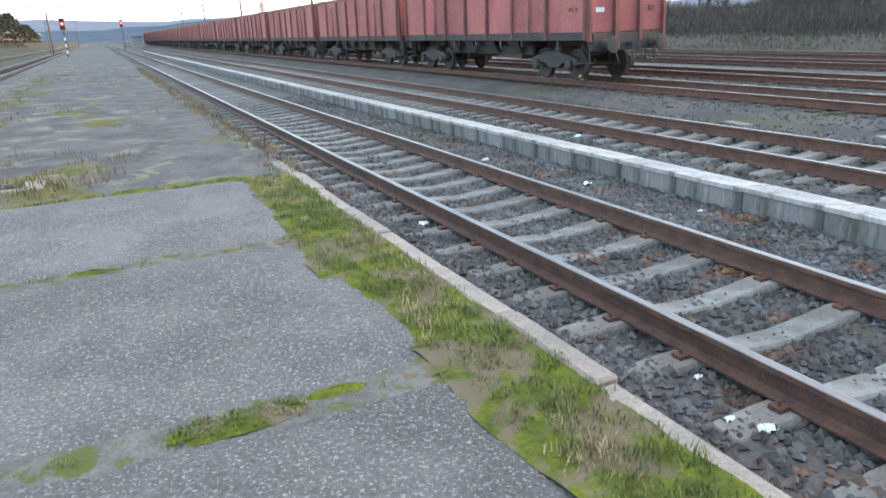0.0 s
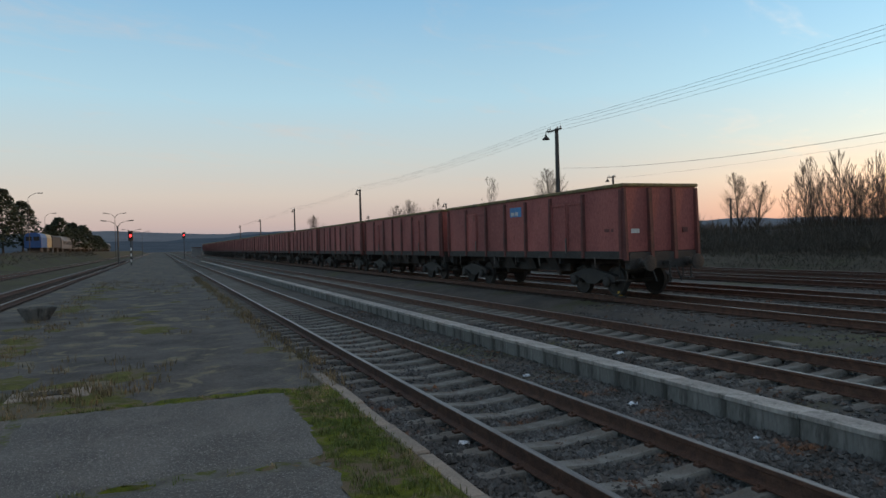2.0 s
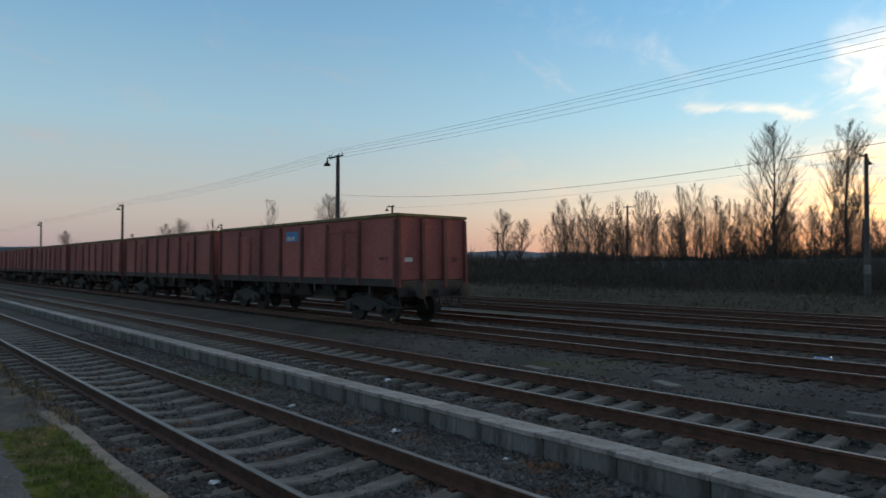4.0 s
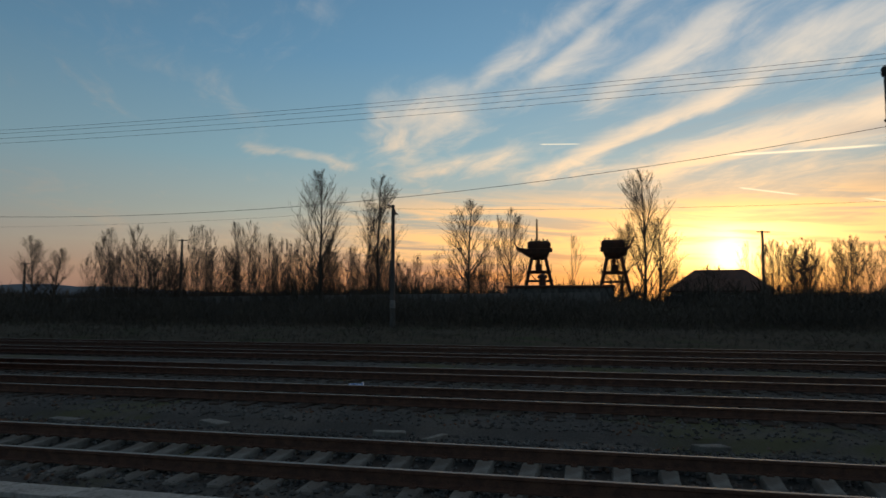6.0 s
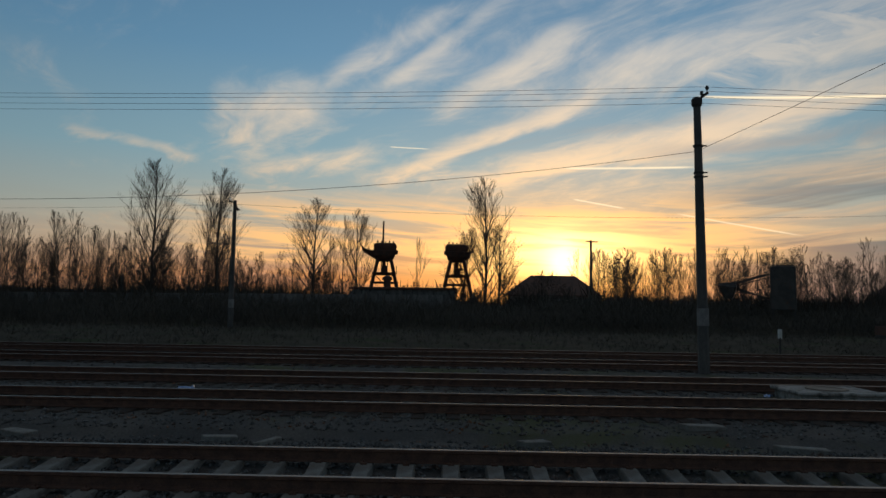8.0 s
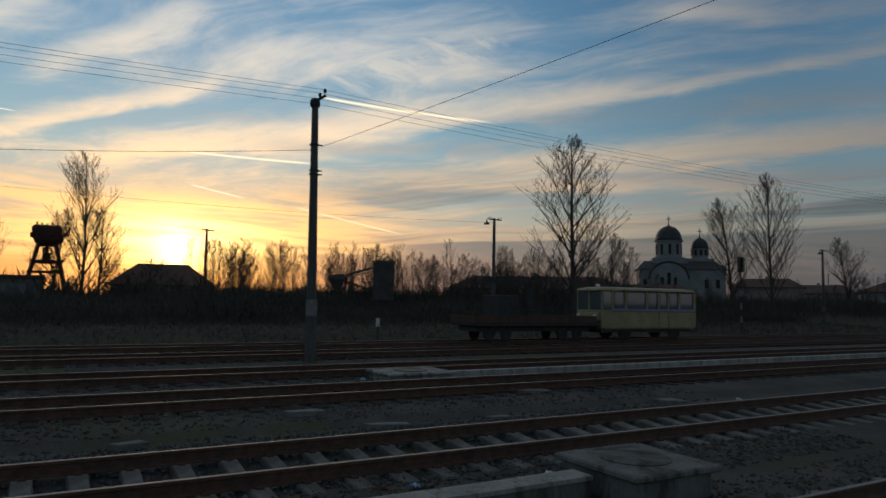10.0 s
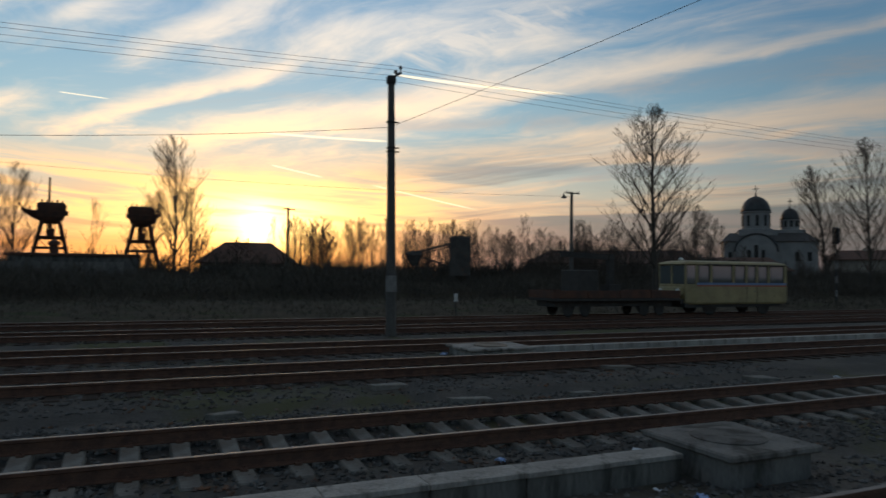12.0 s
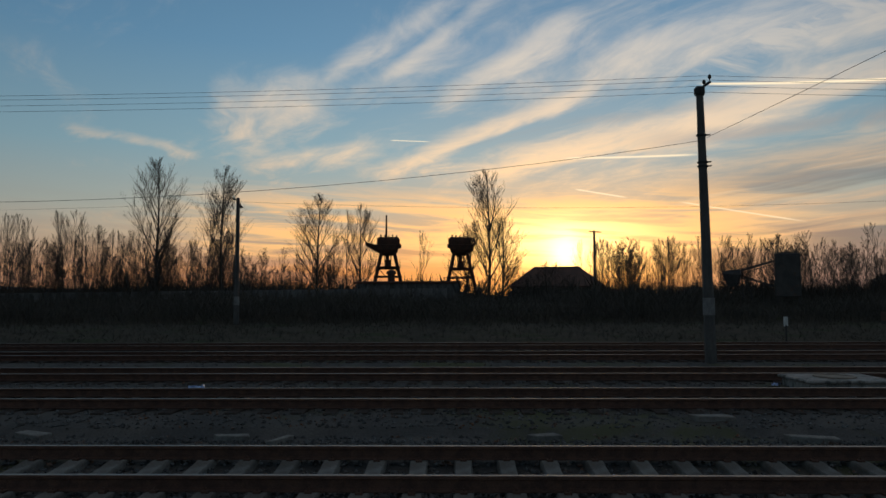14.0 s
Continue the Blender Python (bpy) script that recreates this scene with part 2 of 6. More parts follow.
# ---- materials ----
def surface(name, c1, c2, scale=3.0, rough=0.8, metal=0.0, bump=0.3, fine=40.0, spots=None, vary=0.0, stretch=(1, 1, 1), spec=0.5, island=False):
    """A rough surface with broad stains, fine grain and relief. spots: (colour, scale, lo, hi) a third tone in patches."""
    m = bpy.data.materials.new(name)
    m.use_nodes = True
    k = Nodes(m.node_tree)
    co = k.put("ShaderNodeTexCoord").outputs["Object"]
    mp = k.put("ShaderNodeMapping")
    k.wire(co, mp.inputs[0])
    mp.inputs["Scale"].default_value = stretch
    vec = mp.outputs[0]
    a = k.noise(vec, scale, 5.0, 0.6, 0.3)
    b = k.noise(vec, fine, 4.0, 0.6)
    col = k.mix(k.step(a, 0.35, 0.65), c1, c2)
    col = k.mix(k.step(b, 0.3, 0.75, 0.0, 0.55), col, k.mix(1.0, col, (0.45, 0.45, 0.45), "MULTIPLY"))
    if spots:
        s = k.noise(vec, spots[1], 6.0, 0.65, 0.5)
        col = k.mix(k.step(s, spots[2], spots[3]), col, spots[0])
    if vary:
        r = k.put("ShaderNodeNewGeometry").outputs["Random Per Island"] if island else k.put("ShaderNodeObjectInfo").outputs["Random"]
        node = k.put("ShaderNodeHueSaturation")
        k.wire(k.math("ADD", k.math("MULTIPLY", r, vary), 1.0 - vary / 2), node.inputs["Value"])
        k.wire(col, node.inputs["Color"])
        col = node.outputs[0]
    p = k.put("ShaderNodeBsdfPrincipled")
    k.wire(col, p.inputs["Base Color"])
    p.inputs["Metallic"].default_value = metal
    p.inputs["Specular IOR Level"].default_value = spec
    k.wire(k.step(b, 0.2, 0.8, max(rough - 0.12, 0.05), min(rough + 0.1, 1.0)), p.inputs["Roughness"])
    if bump:
        bn = k.put("ShaderNodeBump")
        bn.inputs["Strength"].default_value, bn.inputs["Distance"].default_value = bump, 0.02
        k.wire(k.math("ADD", a, b), bn.inputs["Height"])
        k.wire(bn.outputs[0], p.inputs["Normal"])
    o = k.put("ShaderNodeOutputMaterial")
    k.wire(p.outputs[0], o.inputs[0])
    return m


def glow(name, colour, strength):
    m = bpy.data.materials.new(name)
    m.use_nodes = True
    k = Nodes(m.node_tree)
    e = k.put("ShaderNodeEmission")
    e.inputs[0].default_value, e.inputs[1].default_value = (*colour, 1), strength
    k.wire(e.outputs[0], k.put("ShaderNodeOutputMaterial").inputs[0])
    return m


def pane_glass(name, tint):
    m = bpy.data.materials.new(name)
    m.use_nodes = True
    k = Nodes(m.node_tree)
    p = k.put("ShaderNodeBsdfPrincipled")
    p.inputs["Base Color"].default_value = (*tint, 1)
    p.inputs["Roughness"].default_value, p.inputs["Transmission Weight"].default_value = 0.04, 0.12
    p.inputs["Specular IOR Level"].default_value, p.inputs["IOR"].default_value = 0.8, 1.9
    k.wire(p.outputs[0], k.put("ShaderNodeOutputMaterial").inputs[0])
    return m


M_GROUND = surface("gravel_ground", (0.115, 0.103, 0.092), (0.075, 0.07, 0.066), 0.6, 0.95, 0, 1.0, 26, ((0.078, 0.078, 0.038), 0.25, 0.52, 0.66), spec=0.15)
M_SOIL = surface("leaf_litter", (0.085, 0.072, 0.053), (0.062, 0.054, 0.041), 0.7, 0.98, 0, 1.0, 14, ((0.05, 0.055, 0.028), 0.35, 0.52, 0.66), spec=0.05)
M_TURF = surface("winter_turf", (0.10, 0.088, 0.06), (0.068, 0.062, 0.046), 0.5, 0.98, 0, 1.0, 12, ((0.078, 0.078, 0.042), 0.2, 0.48, 0.62), spec=0.05)
M_STONE = surface("ballast_stone", (0.125, 0.122, 0.12), (0.075, 0.07, 0.066), 2.0, 0.9, 0, 0.3, 60, ((0.15, 0.072, 0.04), 1.7, 0.54, 0.68), 0.9, spec=0.25, island=True)
M_SLEEPER = surface("sleeper_concrete", (0.22, 0.21, 0.19), (0.145, 0.13, 0.115), 4.0, 0.9, 0, 0.3, 50, ((0.15, 0.085, 0.05), 3.0, 0.6, 0.78), 0.35, spec=0.3)
M_WOOD = surface("sleeper_wood", (0.07, 0.05, 0.04), (0.045, 0.036, 0.03), 3.0, 0.9, 0, 0.5, 30, None, 0.3, (1, 6, 1), spec=0.2)
M_RUST = surface("rail_rust", (0.14, 0.07, 0.046), (0.085, 0.043, 0.031), 6.0, 0.75, 0.25, 0.25, 70, ((0.15, 0.065, 0.03), 5, 0.6, 0.75))
M_RAILTOP = surface("rail_running_face", (0.25, 0.195, 0.165), (0.16, 0.115, 0.095), 3.0, 0.42, 0.6, 0.05, 30, stretch=(8, 0.5, 1))
M_ASPHALT = surface("platform_paving", (0.152, 0.141, 0.13), (0.108, 0.101, 0.094), 1.3, 0.95, 0, 1.0, 36, ((0.265, 0.25, 0.235), 62, 0.545, 0.615), 0.15, spec=0.10)
M_OLDPAVE = surface("worn_paving", (0.125, 0.114, 0.104), (0.075, 0.07, 0.066), 1.1, 0.95, 0, 1.0, 24, ((0.17, 0.145, 0.10), 1.3, 0.52, 0.64), spec=0.15)
M_KERB = surface("kerb_concrete", (0.31, 0.245, 0.195), (0.21, 0.175, 0.14), 3.0, 0.92, 0, 0.5, 40, ((0.13, 0.12, 0.09), 2.0, 0.58, 0.75), 0.25)
# stained concrete, its tone lowered to carry the shade of the backlit wall face
M_FACE = surface("wall_face_shaded_concrete", (0.225, 0.215, 0.20), (0.135, 0.13, 0.12), 3.0, 0.92, 0, 0.6, 30, ((0.07, 0.067, 0.06), 4.0, 0.5, 0.62), 0.35, (1, 1, 0.25), spec=0.2)
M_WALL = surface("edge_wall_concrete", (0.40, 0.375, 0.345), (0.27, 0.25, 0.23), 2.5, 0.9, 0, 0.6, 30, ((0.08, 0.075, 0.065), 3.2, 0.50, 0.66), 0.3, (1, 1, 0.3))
M_MOSS = surface("moss", (0.14, 0.155, 0.022), (0.07, 0.085, 0.020), 5.0, 1.0, 0, 1.0, 45, ((0.15, 0.115, 0.075), 2.6, 0.46, 0.57), spec=0.05)
M_PATCH = surface("thin_moss", (0.13, 0.13, 0.04), (0.09, 0.092, 0.035), 4.0, 1.0, 0, 1.0, 30, ((0.13, 0.11, 0.08), 2.2, 0.46, 0.58), spec=0.05)
M_GRASS = surface("grass_blades", (0.09, 0.13, 0.02), (0.15, 0.15, 0.045), 2.5, 0.8, 0, 0.0, 30, ((0.30, 0.22, 0.12), 1.5, 0.52, 0.62), 0.8, island=True)
M_DRY = surface("dry_grass", (0.22, 0.16, 0.085), (0.12, 0.10, 0.05), 2.0, 0.9, 0, 0.0, 30, None, 0.8, island=True)
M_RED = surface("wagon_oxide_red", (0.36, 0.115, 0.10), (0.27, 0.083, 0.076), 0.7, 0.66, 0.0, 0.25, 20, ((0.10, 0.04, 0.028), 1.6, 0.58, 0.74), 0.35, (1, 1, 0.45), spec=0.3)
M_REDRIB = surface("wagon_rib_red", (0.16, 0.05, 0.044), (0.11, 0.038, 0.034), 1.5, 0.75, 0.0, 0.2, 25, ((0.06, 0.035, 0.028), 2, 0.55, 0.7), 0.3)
M_TOPRAIL = surface("wagon_top_rail", (0.24, 0.20, 0.075), (0.14, 0.10, 0.055), 1.5, 0.75, 0, 0.2, 25)
M_UNDER = surface("grimy_steel", (0.06, 0.055, 0.05), (0.042, 0.039, 0.037), 3.0, 0.8, 0.2, 0.3, 30, ((0.06, 0.04, 0.03), 3, 0.6, 0.75))
M_STEEL = surface("worn_steel", (0.2, 0.19, 0.18), (0.12, 0.11, 0.10), 5, 0.5, 0.7, 0.1, 40)
M_POLE = surface("pole_concrete", (0.105, 0.098, 0.09), (0.07, 0.066, 0.062), 2.0, 0.9, 0, 0.3, 40, None, 0.15, (1, 1, 0.3))
M_DIRTY = surface("stained_concrete", (0.18, 0.17, 0.16), (0.11, 0.105, 0.10), 2.5, 0.92, 0, 0.6, 30, ((0.055, 0.052, 0.045), 3.0, 0.5, 0.64), 0.35, (1, 1, 0.3), spec=0.2)
M_WHITE = surface("white_paint", (0.72, 0.71, 0.68), (0.55, 0.54, 0.51), 4, 0.7, 0, 0.1, 40)
M_BLACK = surface("black_paint", (0.02, 0.02, 0.02), (0.03, 0.03, 0.03), 4, 0.6, 0, 0.1, 40)
M_YELLOW = surface("yellow_paint", (0.65, 0.42, 0.05), (0.45, 0.28, 0.04), 5, 0.6, 0, 0.1, 40)
M_BARK = surface("bark", (0.085, 0.07, 0.055), (0.055, 0.047, 0.04), 3, 0.95, 0, 0.5, 30, None, 0.3, (4, 4, 0.6))
M_TWIG = surface("twigs", (0.075, 0.058, 0.044), (0.05, 0.04, 0.032), 3, 0.95, 0, 0, 30, None, 0.4, island=True)
M_LEAF = surface("evergreen", (0.03, 0.045, 0.022), (0.02, 0.03, 0.017), 2, 0.9, 0, 0, 20, None, 0.8, island=True)
M_SCRUB = surface("scrub_stems", (0.082, 0.069, 0.053), (0.06, 0.052, 0.041), 0.3, 0.95, 0, 0, 20, None, 0.7, island=True)
M_WEED = surface("dead_weeds", (0.06, 0.052, 0.038), (0.045, 0.04, 0.03), 0.3, 0.95, 0, 0, 20, None, 0.7, island=True)
M_BRICKISH = surface("old_plaster", (0.30, 0.27, 0.23), (0.21, 0.18, 0.155), 0.8, 0.9, 0, 0.3, 20, ((0.16, 0.09, 0.065), 0.9, 0.58, 0.7))
M_ROOF = surface("roof_tile", (0.13, 0.065, 0.045), (0.09, 0.05, 0.04), 1.0, 0.9, 0, 0.4, 15)
M_CHURCH = surface("church_render", (0.27, 0.265, 0.26), (0.21, 0.21, 0.21), 0.5, 0.9, 0, 0.2, 10)
M_DOME = surface("dome_sheet", (0.055, 0.06, 0.062), (0.04, 0.042, 0.045), 1.0, 0.6, 0.4, 0.2, 12)
M_CREAM = surface("cream_paint", (0.35, 0.285, 0.14), (0.26, 0.21, 0.105), 1.5, 0.55, 0, 0.1, 25, ((0.16, 0.10, 0.06), 2.5, 0.58, 0.74))
M_STRIPE_RED = surface("red_stripe", (0.42, 0.07, 0.05), (0.33, 0.06, 0.045), 3, 0.5, 0, 0.1, 30)
M_STRIPE_BLUE = surface("blue_stripe", (0.16, 0.24, 0.42), (0.12, 0.19, 0.34), 3, 0.5, 0, 0.1, 30)
M_LOCO = surface("loco_blue", (0.018, 0.085, 0.27), (0.015, 0.065, 0.21), 1.5, 0.5, 0, 0.1, 20)
M_COACH = surface("coach_grey", (0.13, 0.128, 0.125), (0.095, 0.095, 0.095), 0.6, 0.6, 0, 0.1, 12)
M_RUSTY = surface("rusty_iron", (0.115, 0.05, 0.03), (0.07, 0.038, 0.028), 2.0, 0.85, 0.1, 0.4, 25)
M_SILO = surface("weathered_steel_bin", (0.085, 0.078, 0.07), (0.06, 0.056, 0.052), 1.2, 0.8, 0.2, 0.3, 20, ((0.09, 0.05, 0.035), 1.5, 0.58, 0.72))
# aerial haze is painted into both hill colours, paler for the farthest ridge
M_HILL_HAZED = surface("far_hill", (0.10, 0.125, 0.155), (0.08, 0.10, 0.125), 0.01, 1.0, 0, 0, 0.2, spec=0.0)
M_RIDGE_HAZED = surface("ridge_haze_tint", (0.185, 0.205, 0.235), (0.16, 0.18, 0.205), 0.01, 1.0, 0, 0, 0.2, spec=0.0)
M_LITTER = surface("litter_white", (0.78, 0.80, 0.84), (0.62, 0.66, 0.74), 8, 0.5, 0, 0.1, 40)
M_LITTER_BLUE = surface("litter_blue", (0.25, 0.38, 0.68), (0.40, 0.50, 0.72), 8, 0.4, 0, 0.1, 40)
M_DECAL = surface("sticker_blue", (0.05, 0.26, 0.55), (0.05, 0.2, 0.45), 4, 0.5, 0, 0.0, 30)
M_GLASS = pane_glass("window_glass", (0.10, 0.115, 0.12))
M_BAND = surface("faded_band", (0.24, 0.23, 0.22), (0.16, 0.155, 0.15), 4, 0.8, 0, 0.1, 30)
M_DARKIN = surface("dark_interior", (0.03, 0.028, 0.025), (0.02, 0.02, 0.02), 3, 0.9, 0, 0, 20)
M_REDLAMP = glow("red_signal_lamp", (1.0, 0.03, 0.03), 2.2)


# ---- geometry helpers ----
class Geo:
    """Collects corners and faces of one part."""

    def __init__(self):
        self.v, self.f, self.m = [], [], []

    def face(self, idx, mat=0):
        self.f.append(tuple(idx))
        self.m.append(mat)

    def box(self, x0, x1, y0, y1, z0, z1, mat=0):
        o = len(self.v)
        self.v += [(x0, y0, z0), (x1, y0, z0), (x1, y1, z0), (x0, y1, z0), (x0, y0, z1), (x1, y0, z1), (x1, y1, z1), (x0, y1, z1)]
        for q in ((0, 3, 2, 1), (4, 5, 6, 7), (0, 1, 5, 4), (1, 2, 6, 5), (2, 3, 7, 6), (3, 0, 4, 7)):
            self.face([o + i for i in q], mat)
        return self

    def tube(self, p, q, r0, r1=None, sides=8, cap=True, mat=0):
        p, q = Vector(p), Vector(q)
        r1 = r0 if r1 is None else r1
        d = (q - p).normalized()
        a = d.orthogonal().normalized()
        b = d.cross(a)
        o = len(self.v)
        for c, r in ((p, r0), (q, r1)):
            for i in range(sides):
                t = 2 * math.pi * i / sides
                w = c + (a * math.cos(t) + b * math.sin(t)) * r
                self.v.append((w.x, w.y, w.z))
        for i in range(sides):
            j = (i + 1) % sides
            self.face((o + i, o + j, o + sides + j, o + sides + i), mat)
        if cap:
            self.face([o + i for i in reversed(range(sides))], mat)
            self.face([o + sides + i for i in range(sides)], mat)
        return self

    def beam(self, p, q, w, h, mat=0):
        """A bar of section w x h from p to q."""
        p, q = Vector(p), Vector(q)
        d = (q - p).normalized()
        side = d.cross(Vector((0, 0, 1)))
        side = side.normalized() if side.length > 0.01 else Vector((1, 0, 0))
        up = side.cross(d)
        o = len(self.v)
        for c in (p, q):
            for s, t in ((-1, -1), (1, -1), (1, 1), (-1, 1)):
                k = c + side * (s * w / 2) + up * (t * h / 2)
                self.v.append((k.x, k.y, k.z))
        for r in ((0, 1, 5, 4), (1, 2, 6, 5), (2, 3, 7, 6), (3, 0, 4, 7), (3, 2, 1, 0), (4, 5, 6, 7)):
            self.face([o + i for i in r], mat)
        return self

    def pipe(self, pts, radii, sides=5):
        """A bent tube through points, tapering by radii."""
        o = len(self.v)
        a = None
        for i, p in enumerate(pts):
            d = (pts[min(i + 1, len(pts) - 1)] - pts[max(i - 1, 0)]).normalized()
            a = d.orthogonal().normalized() if a is None else (a - d * a.dot(d)).normalized()
            b = d.cross(a)
            for k in range(sides):
                t = 2 * math.pi * k / sides
                w = p + (a * math.cos(t) + b * math.sin(t)) * radii[i]
                self.v.append((w.x, w.y, w.z))
        for i in range(len(pts) - 1):
            for k in range(sides):
                j = (k + 1) % sides
                self.face((o + i * sides + k, o + i * sides + j, o + (i + 1) * sides + j, o + (i + 1) * sides + k))
        return self

    def lathe(self, profile, at=(0, 0, 0), axis="z", sides=20, mat=0):
        """Turns (radius, height) pairs round an axis through at."""
        o = len(self.v)
        for r, h in profile:
            for i in range(sides):
                t = 2 * math.pi * i / sides
                c, s = r * math.cos(t), r * math.sin(t)
                p = {"z": (c, s, h), "x": (h, c, s), "y": (s, h, c)}[axis]
                self.v.append((at[0] + p[0], at[1] + p[1], at[2] + p[2]))
        for k in range(len(profile) - 1):
            for i in range(sides):
                j = (i + 1) % sides
                self.face((o + k * sides + i, o + k * sides + j, o + (k + 1) * sides + j, o + (k + 1) * sides + i), mat)
        self.face([o + i for i in reversed(range(sides))], mat)
        self.face([o + (len(profile) - 1) * sides + i for i in range(sides)], mat)
        return self

    def loft(self, rings, mat=0, mats=None, close=True):
        """Skins a list of equal rings of corners."""
        o, k = len(self.v), len(rings[0])
        for ring in rings:
            self.v += [tuple(p) for p in ring]
        for a in range(len(rings) - 1):
            for i in range(k):
                j = (i + 1) % k
                self.face((o + a * k + i, o + a * k + j, o + (a + 1) * k + j, o + (a + 1) * k + i), mats[i] if mats else mat)
        if close:
            self.face([o + i for i in reversed(range(k))], mat)
            self.face([o + (len(rings) - 1) * k + i for i in range(k)], mat)
        return self


def mesh_of(name, g, mats, smooth=False, bevel=0.0):
    me = bpy.data.meshes.new(name)
    me.from_pydata(g.v, [], g.f)
    mats = mats if isinstance(mats, (list, tuple)) else [mats]
    for m in mats:
        me.materials.append(m)
    if len(mats) > 1:
        me.polygons.foreach_set("material_index", g.m)
    if bevel:
        bm = bmesh.new()
        bm.from_mesh(me)
        bmesh.ops.recalc_face_normals(bm, faces=bm.faces)
        bmesh.ops.bevel(bm, geom=list(bm.edges), offset=bevel, segments=1, affect="EDGES", clamp_overlap=True)
        bm.to_mesh(me)
        bm.free()
    if smooth:
        me.polygons.foreach_set("use_smooth", [True] * len(me.polygons))
    me.update()
    return me


def part(name, g, mat, parent=None, label="", smooth=False, bevel=0.0, at=None):
    """Links one mesh object, under parent where given."""
    ob = new(name, g if isinstance(g, bpy.types.Mesh) else mesh_of(name, g, mat, smooth, bevel))
    if parent:
        ob.parent = parent
    if at is not None:
        ob.location = at
    return tagged(ob, label)


def thing(name, label, category, at=(0, 0, 0), group="", kind="", rz=0.0):
    ob = new(name)
    ob.empty_display_size = 0.2
    ob.location, ob.rotation_euler = at, (0, 0, radians(rz))
    return tagged(ob, label, category, group, kind)


def fuzz(x, y, s=1.0, o=0.0):
    return noise.noise(Vector((x * s + o, y * s - o, o * 1.7)))


# ---- the lie of the land ----
TRACKS = {"a": (3.72, -0.04), "b": (8.59, 0.0), "c": (13.85, 0.07), "d": (18.25, 0.05), "e": (23.75, 0.05), "f": (28.25, 0.05), "h": (-6.4, 0.05), "i": (-12.7, 0.05)}
PLAT_Z, EDGE_X = 0.20, 1.86


BANK = 2.4


def smooth(t):
    t = min(1.0, max(0.0, t))
    return t * t * (3 - 2 * t)


def land(x, y):
    """Height of the ground sheet."""
    z = -0.29 + 0.03 * fuzz(x, y, 0.5) + 0.015 * fuzz(x, y, 2.1, 4)
    for cx, top in TRACKS.values():
        d = abs(x - cx)
        if d < 2.3:
            bed = top - (0.285 if d < 0.62 else (0.235 if d < 1.0 else 0.205)) - max(0.0, d - 1.3) * 0.06
            z = max(z, bed + 0.012 * fuzz(x, y, 3.0, 2))
    if x > 31:
        z = max(z, min(0.15, -0.3 + (x - 31) * 0.05) + 0.06 * fuzz(x, y, 0.35, 9))
    if x > 47:
        z += min(1.3, (x - 47) * 0.16) * (0.75 + 0.4 * fuzz(x, y, 0.12, 3))
    if x < -9:
        z = max(z, -0.22 + 0.08 * fuzz(x, y, 0.3, 1))
        z += BANK * smooth((-14.5 - x) / 6.0) * smooth((y - 60.0) / 70.0)
    return z


def axis_steps(stops):
    out = []
    for (a, b, s) in stops:
        k = max(1, round((b - a) / s))
        out += [a + (b - a) * i / k for i in range(k)]
    return out + [stops[-1][1]]


xs = axis_steps([(-2500, -300, 550), (-300, -60, 40), (-60, -12, 4), (-12, 0, 0.6), (0, 12, 0.22), (12, 32, 0.4), (32, 70, 1.5), (70, 300, 25), (300, 3500, 800)])
ys = axis_steps([(-3000, -300, 675), (-300, -60, 30), (-60, -14, 1.5), (-14, 20, 0.35), (20, 70, 1.2), (70, 300, 15), (300, 3500, 800)])
g = Geo()
for y in ys:
    for x in xs:
        g.v.append((x, y, land(x, y)))
w = len(xs)
for j in range(len(ys) - 1):
    for i in range(w - 1):
        g.face((j * w + i, j * w + i + 1, (j + 1) * w + i + 1, (j + 1) * w + i), 1 if xs[i] > 30.9 else (2 if xs[i + 1] < -8.0 else 0))
ground = part("ground", g, [M_GROUND, M_SOIL, M_TURF], None, "dark gravel and rough grass of a railway yard", True)
tagged(ground, "", "ground", "", "structure")

# ---- tracks ----
HEAD = [(-0.036, -0.004), (-0.030, 0.0), (0.030, 0.0), (0.036, -0.004), (0.036, -0.038), (0.009, -0.052), (0.009, -0.138), (0.030, -0.150), (0.075, -0.160),
        (0.075, -0.172), (-0.075, -0.172), (-0.075, -0.160), (-0.030, -0.150), (-0.009, -0.138), (-0.009, -0.052), (-0.036, -0.038)]
RAIL_MATS = [1, 1, 1] + [0] * 13


def rail_mesh(y0, y1):
    k = max(2, int((y1 - y0) / 12))
    rings = []
    for i in range(k + 1):
        y = y0 + (y1 - y0) * i / k
        rings.append([(px_, y, pz_) for px_, pz_ in HEAD])
    g = Geo().loft(rings, 0, RAIL_MATS)
    return mesh_of("rail", g, [M_RUST, M_RAILTOP])


def sleeper_geo():
    """Concrete sleeper: raised rail seats, waisted and bowed in the middle, tapered flanks."""
    g = Geo()
    rings = []
    for x, wt, wb, top in ((-1.28, 0.17, 0.27, -0.205), (-1.26, 0.19, 0.29, -0.185), (-0.95, 0.20, 0.29, -0.172), (-0.60, 0.20, 0.29, -0.172), (-0.40, 0.19, 0.26, -0.195), (0.0, 0.19, 0.24, -0.222),
                           (0.40, 0.19, 0.26, -0.195), (0.60, 0.20, 0.29, -0.172), (0.95, 0.20, 0.29, -0.172), (1.26, 0.19, 0.29, -0.185), (1.28, 0.17, 0.27, -0.205)):
        rings.append([(x, -wb / 2, -0.40), (x, wb / 2, -0.40), (x, wt / 2 + 0.012, top - 0.02), (x, wt / 2, top), (x, -wt / 2, top), (x, -wt / 2 - 0.012, top - 0.02)])
    return g.loft(rings)


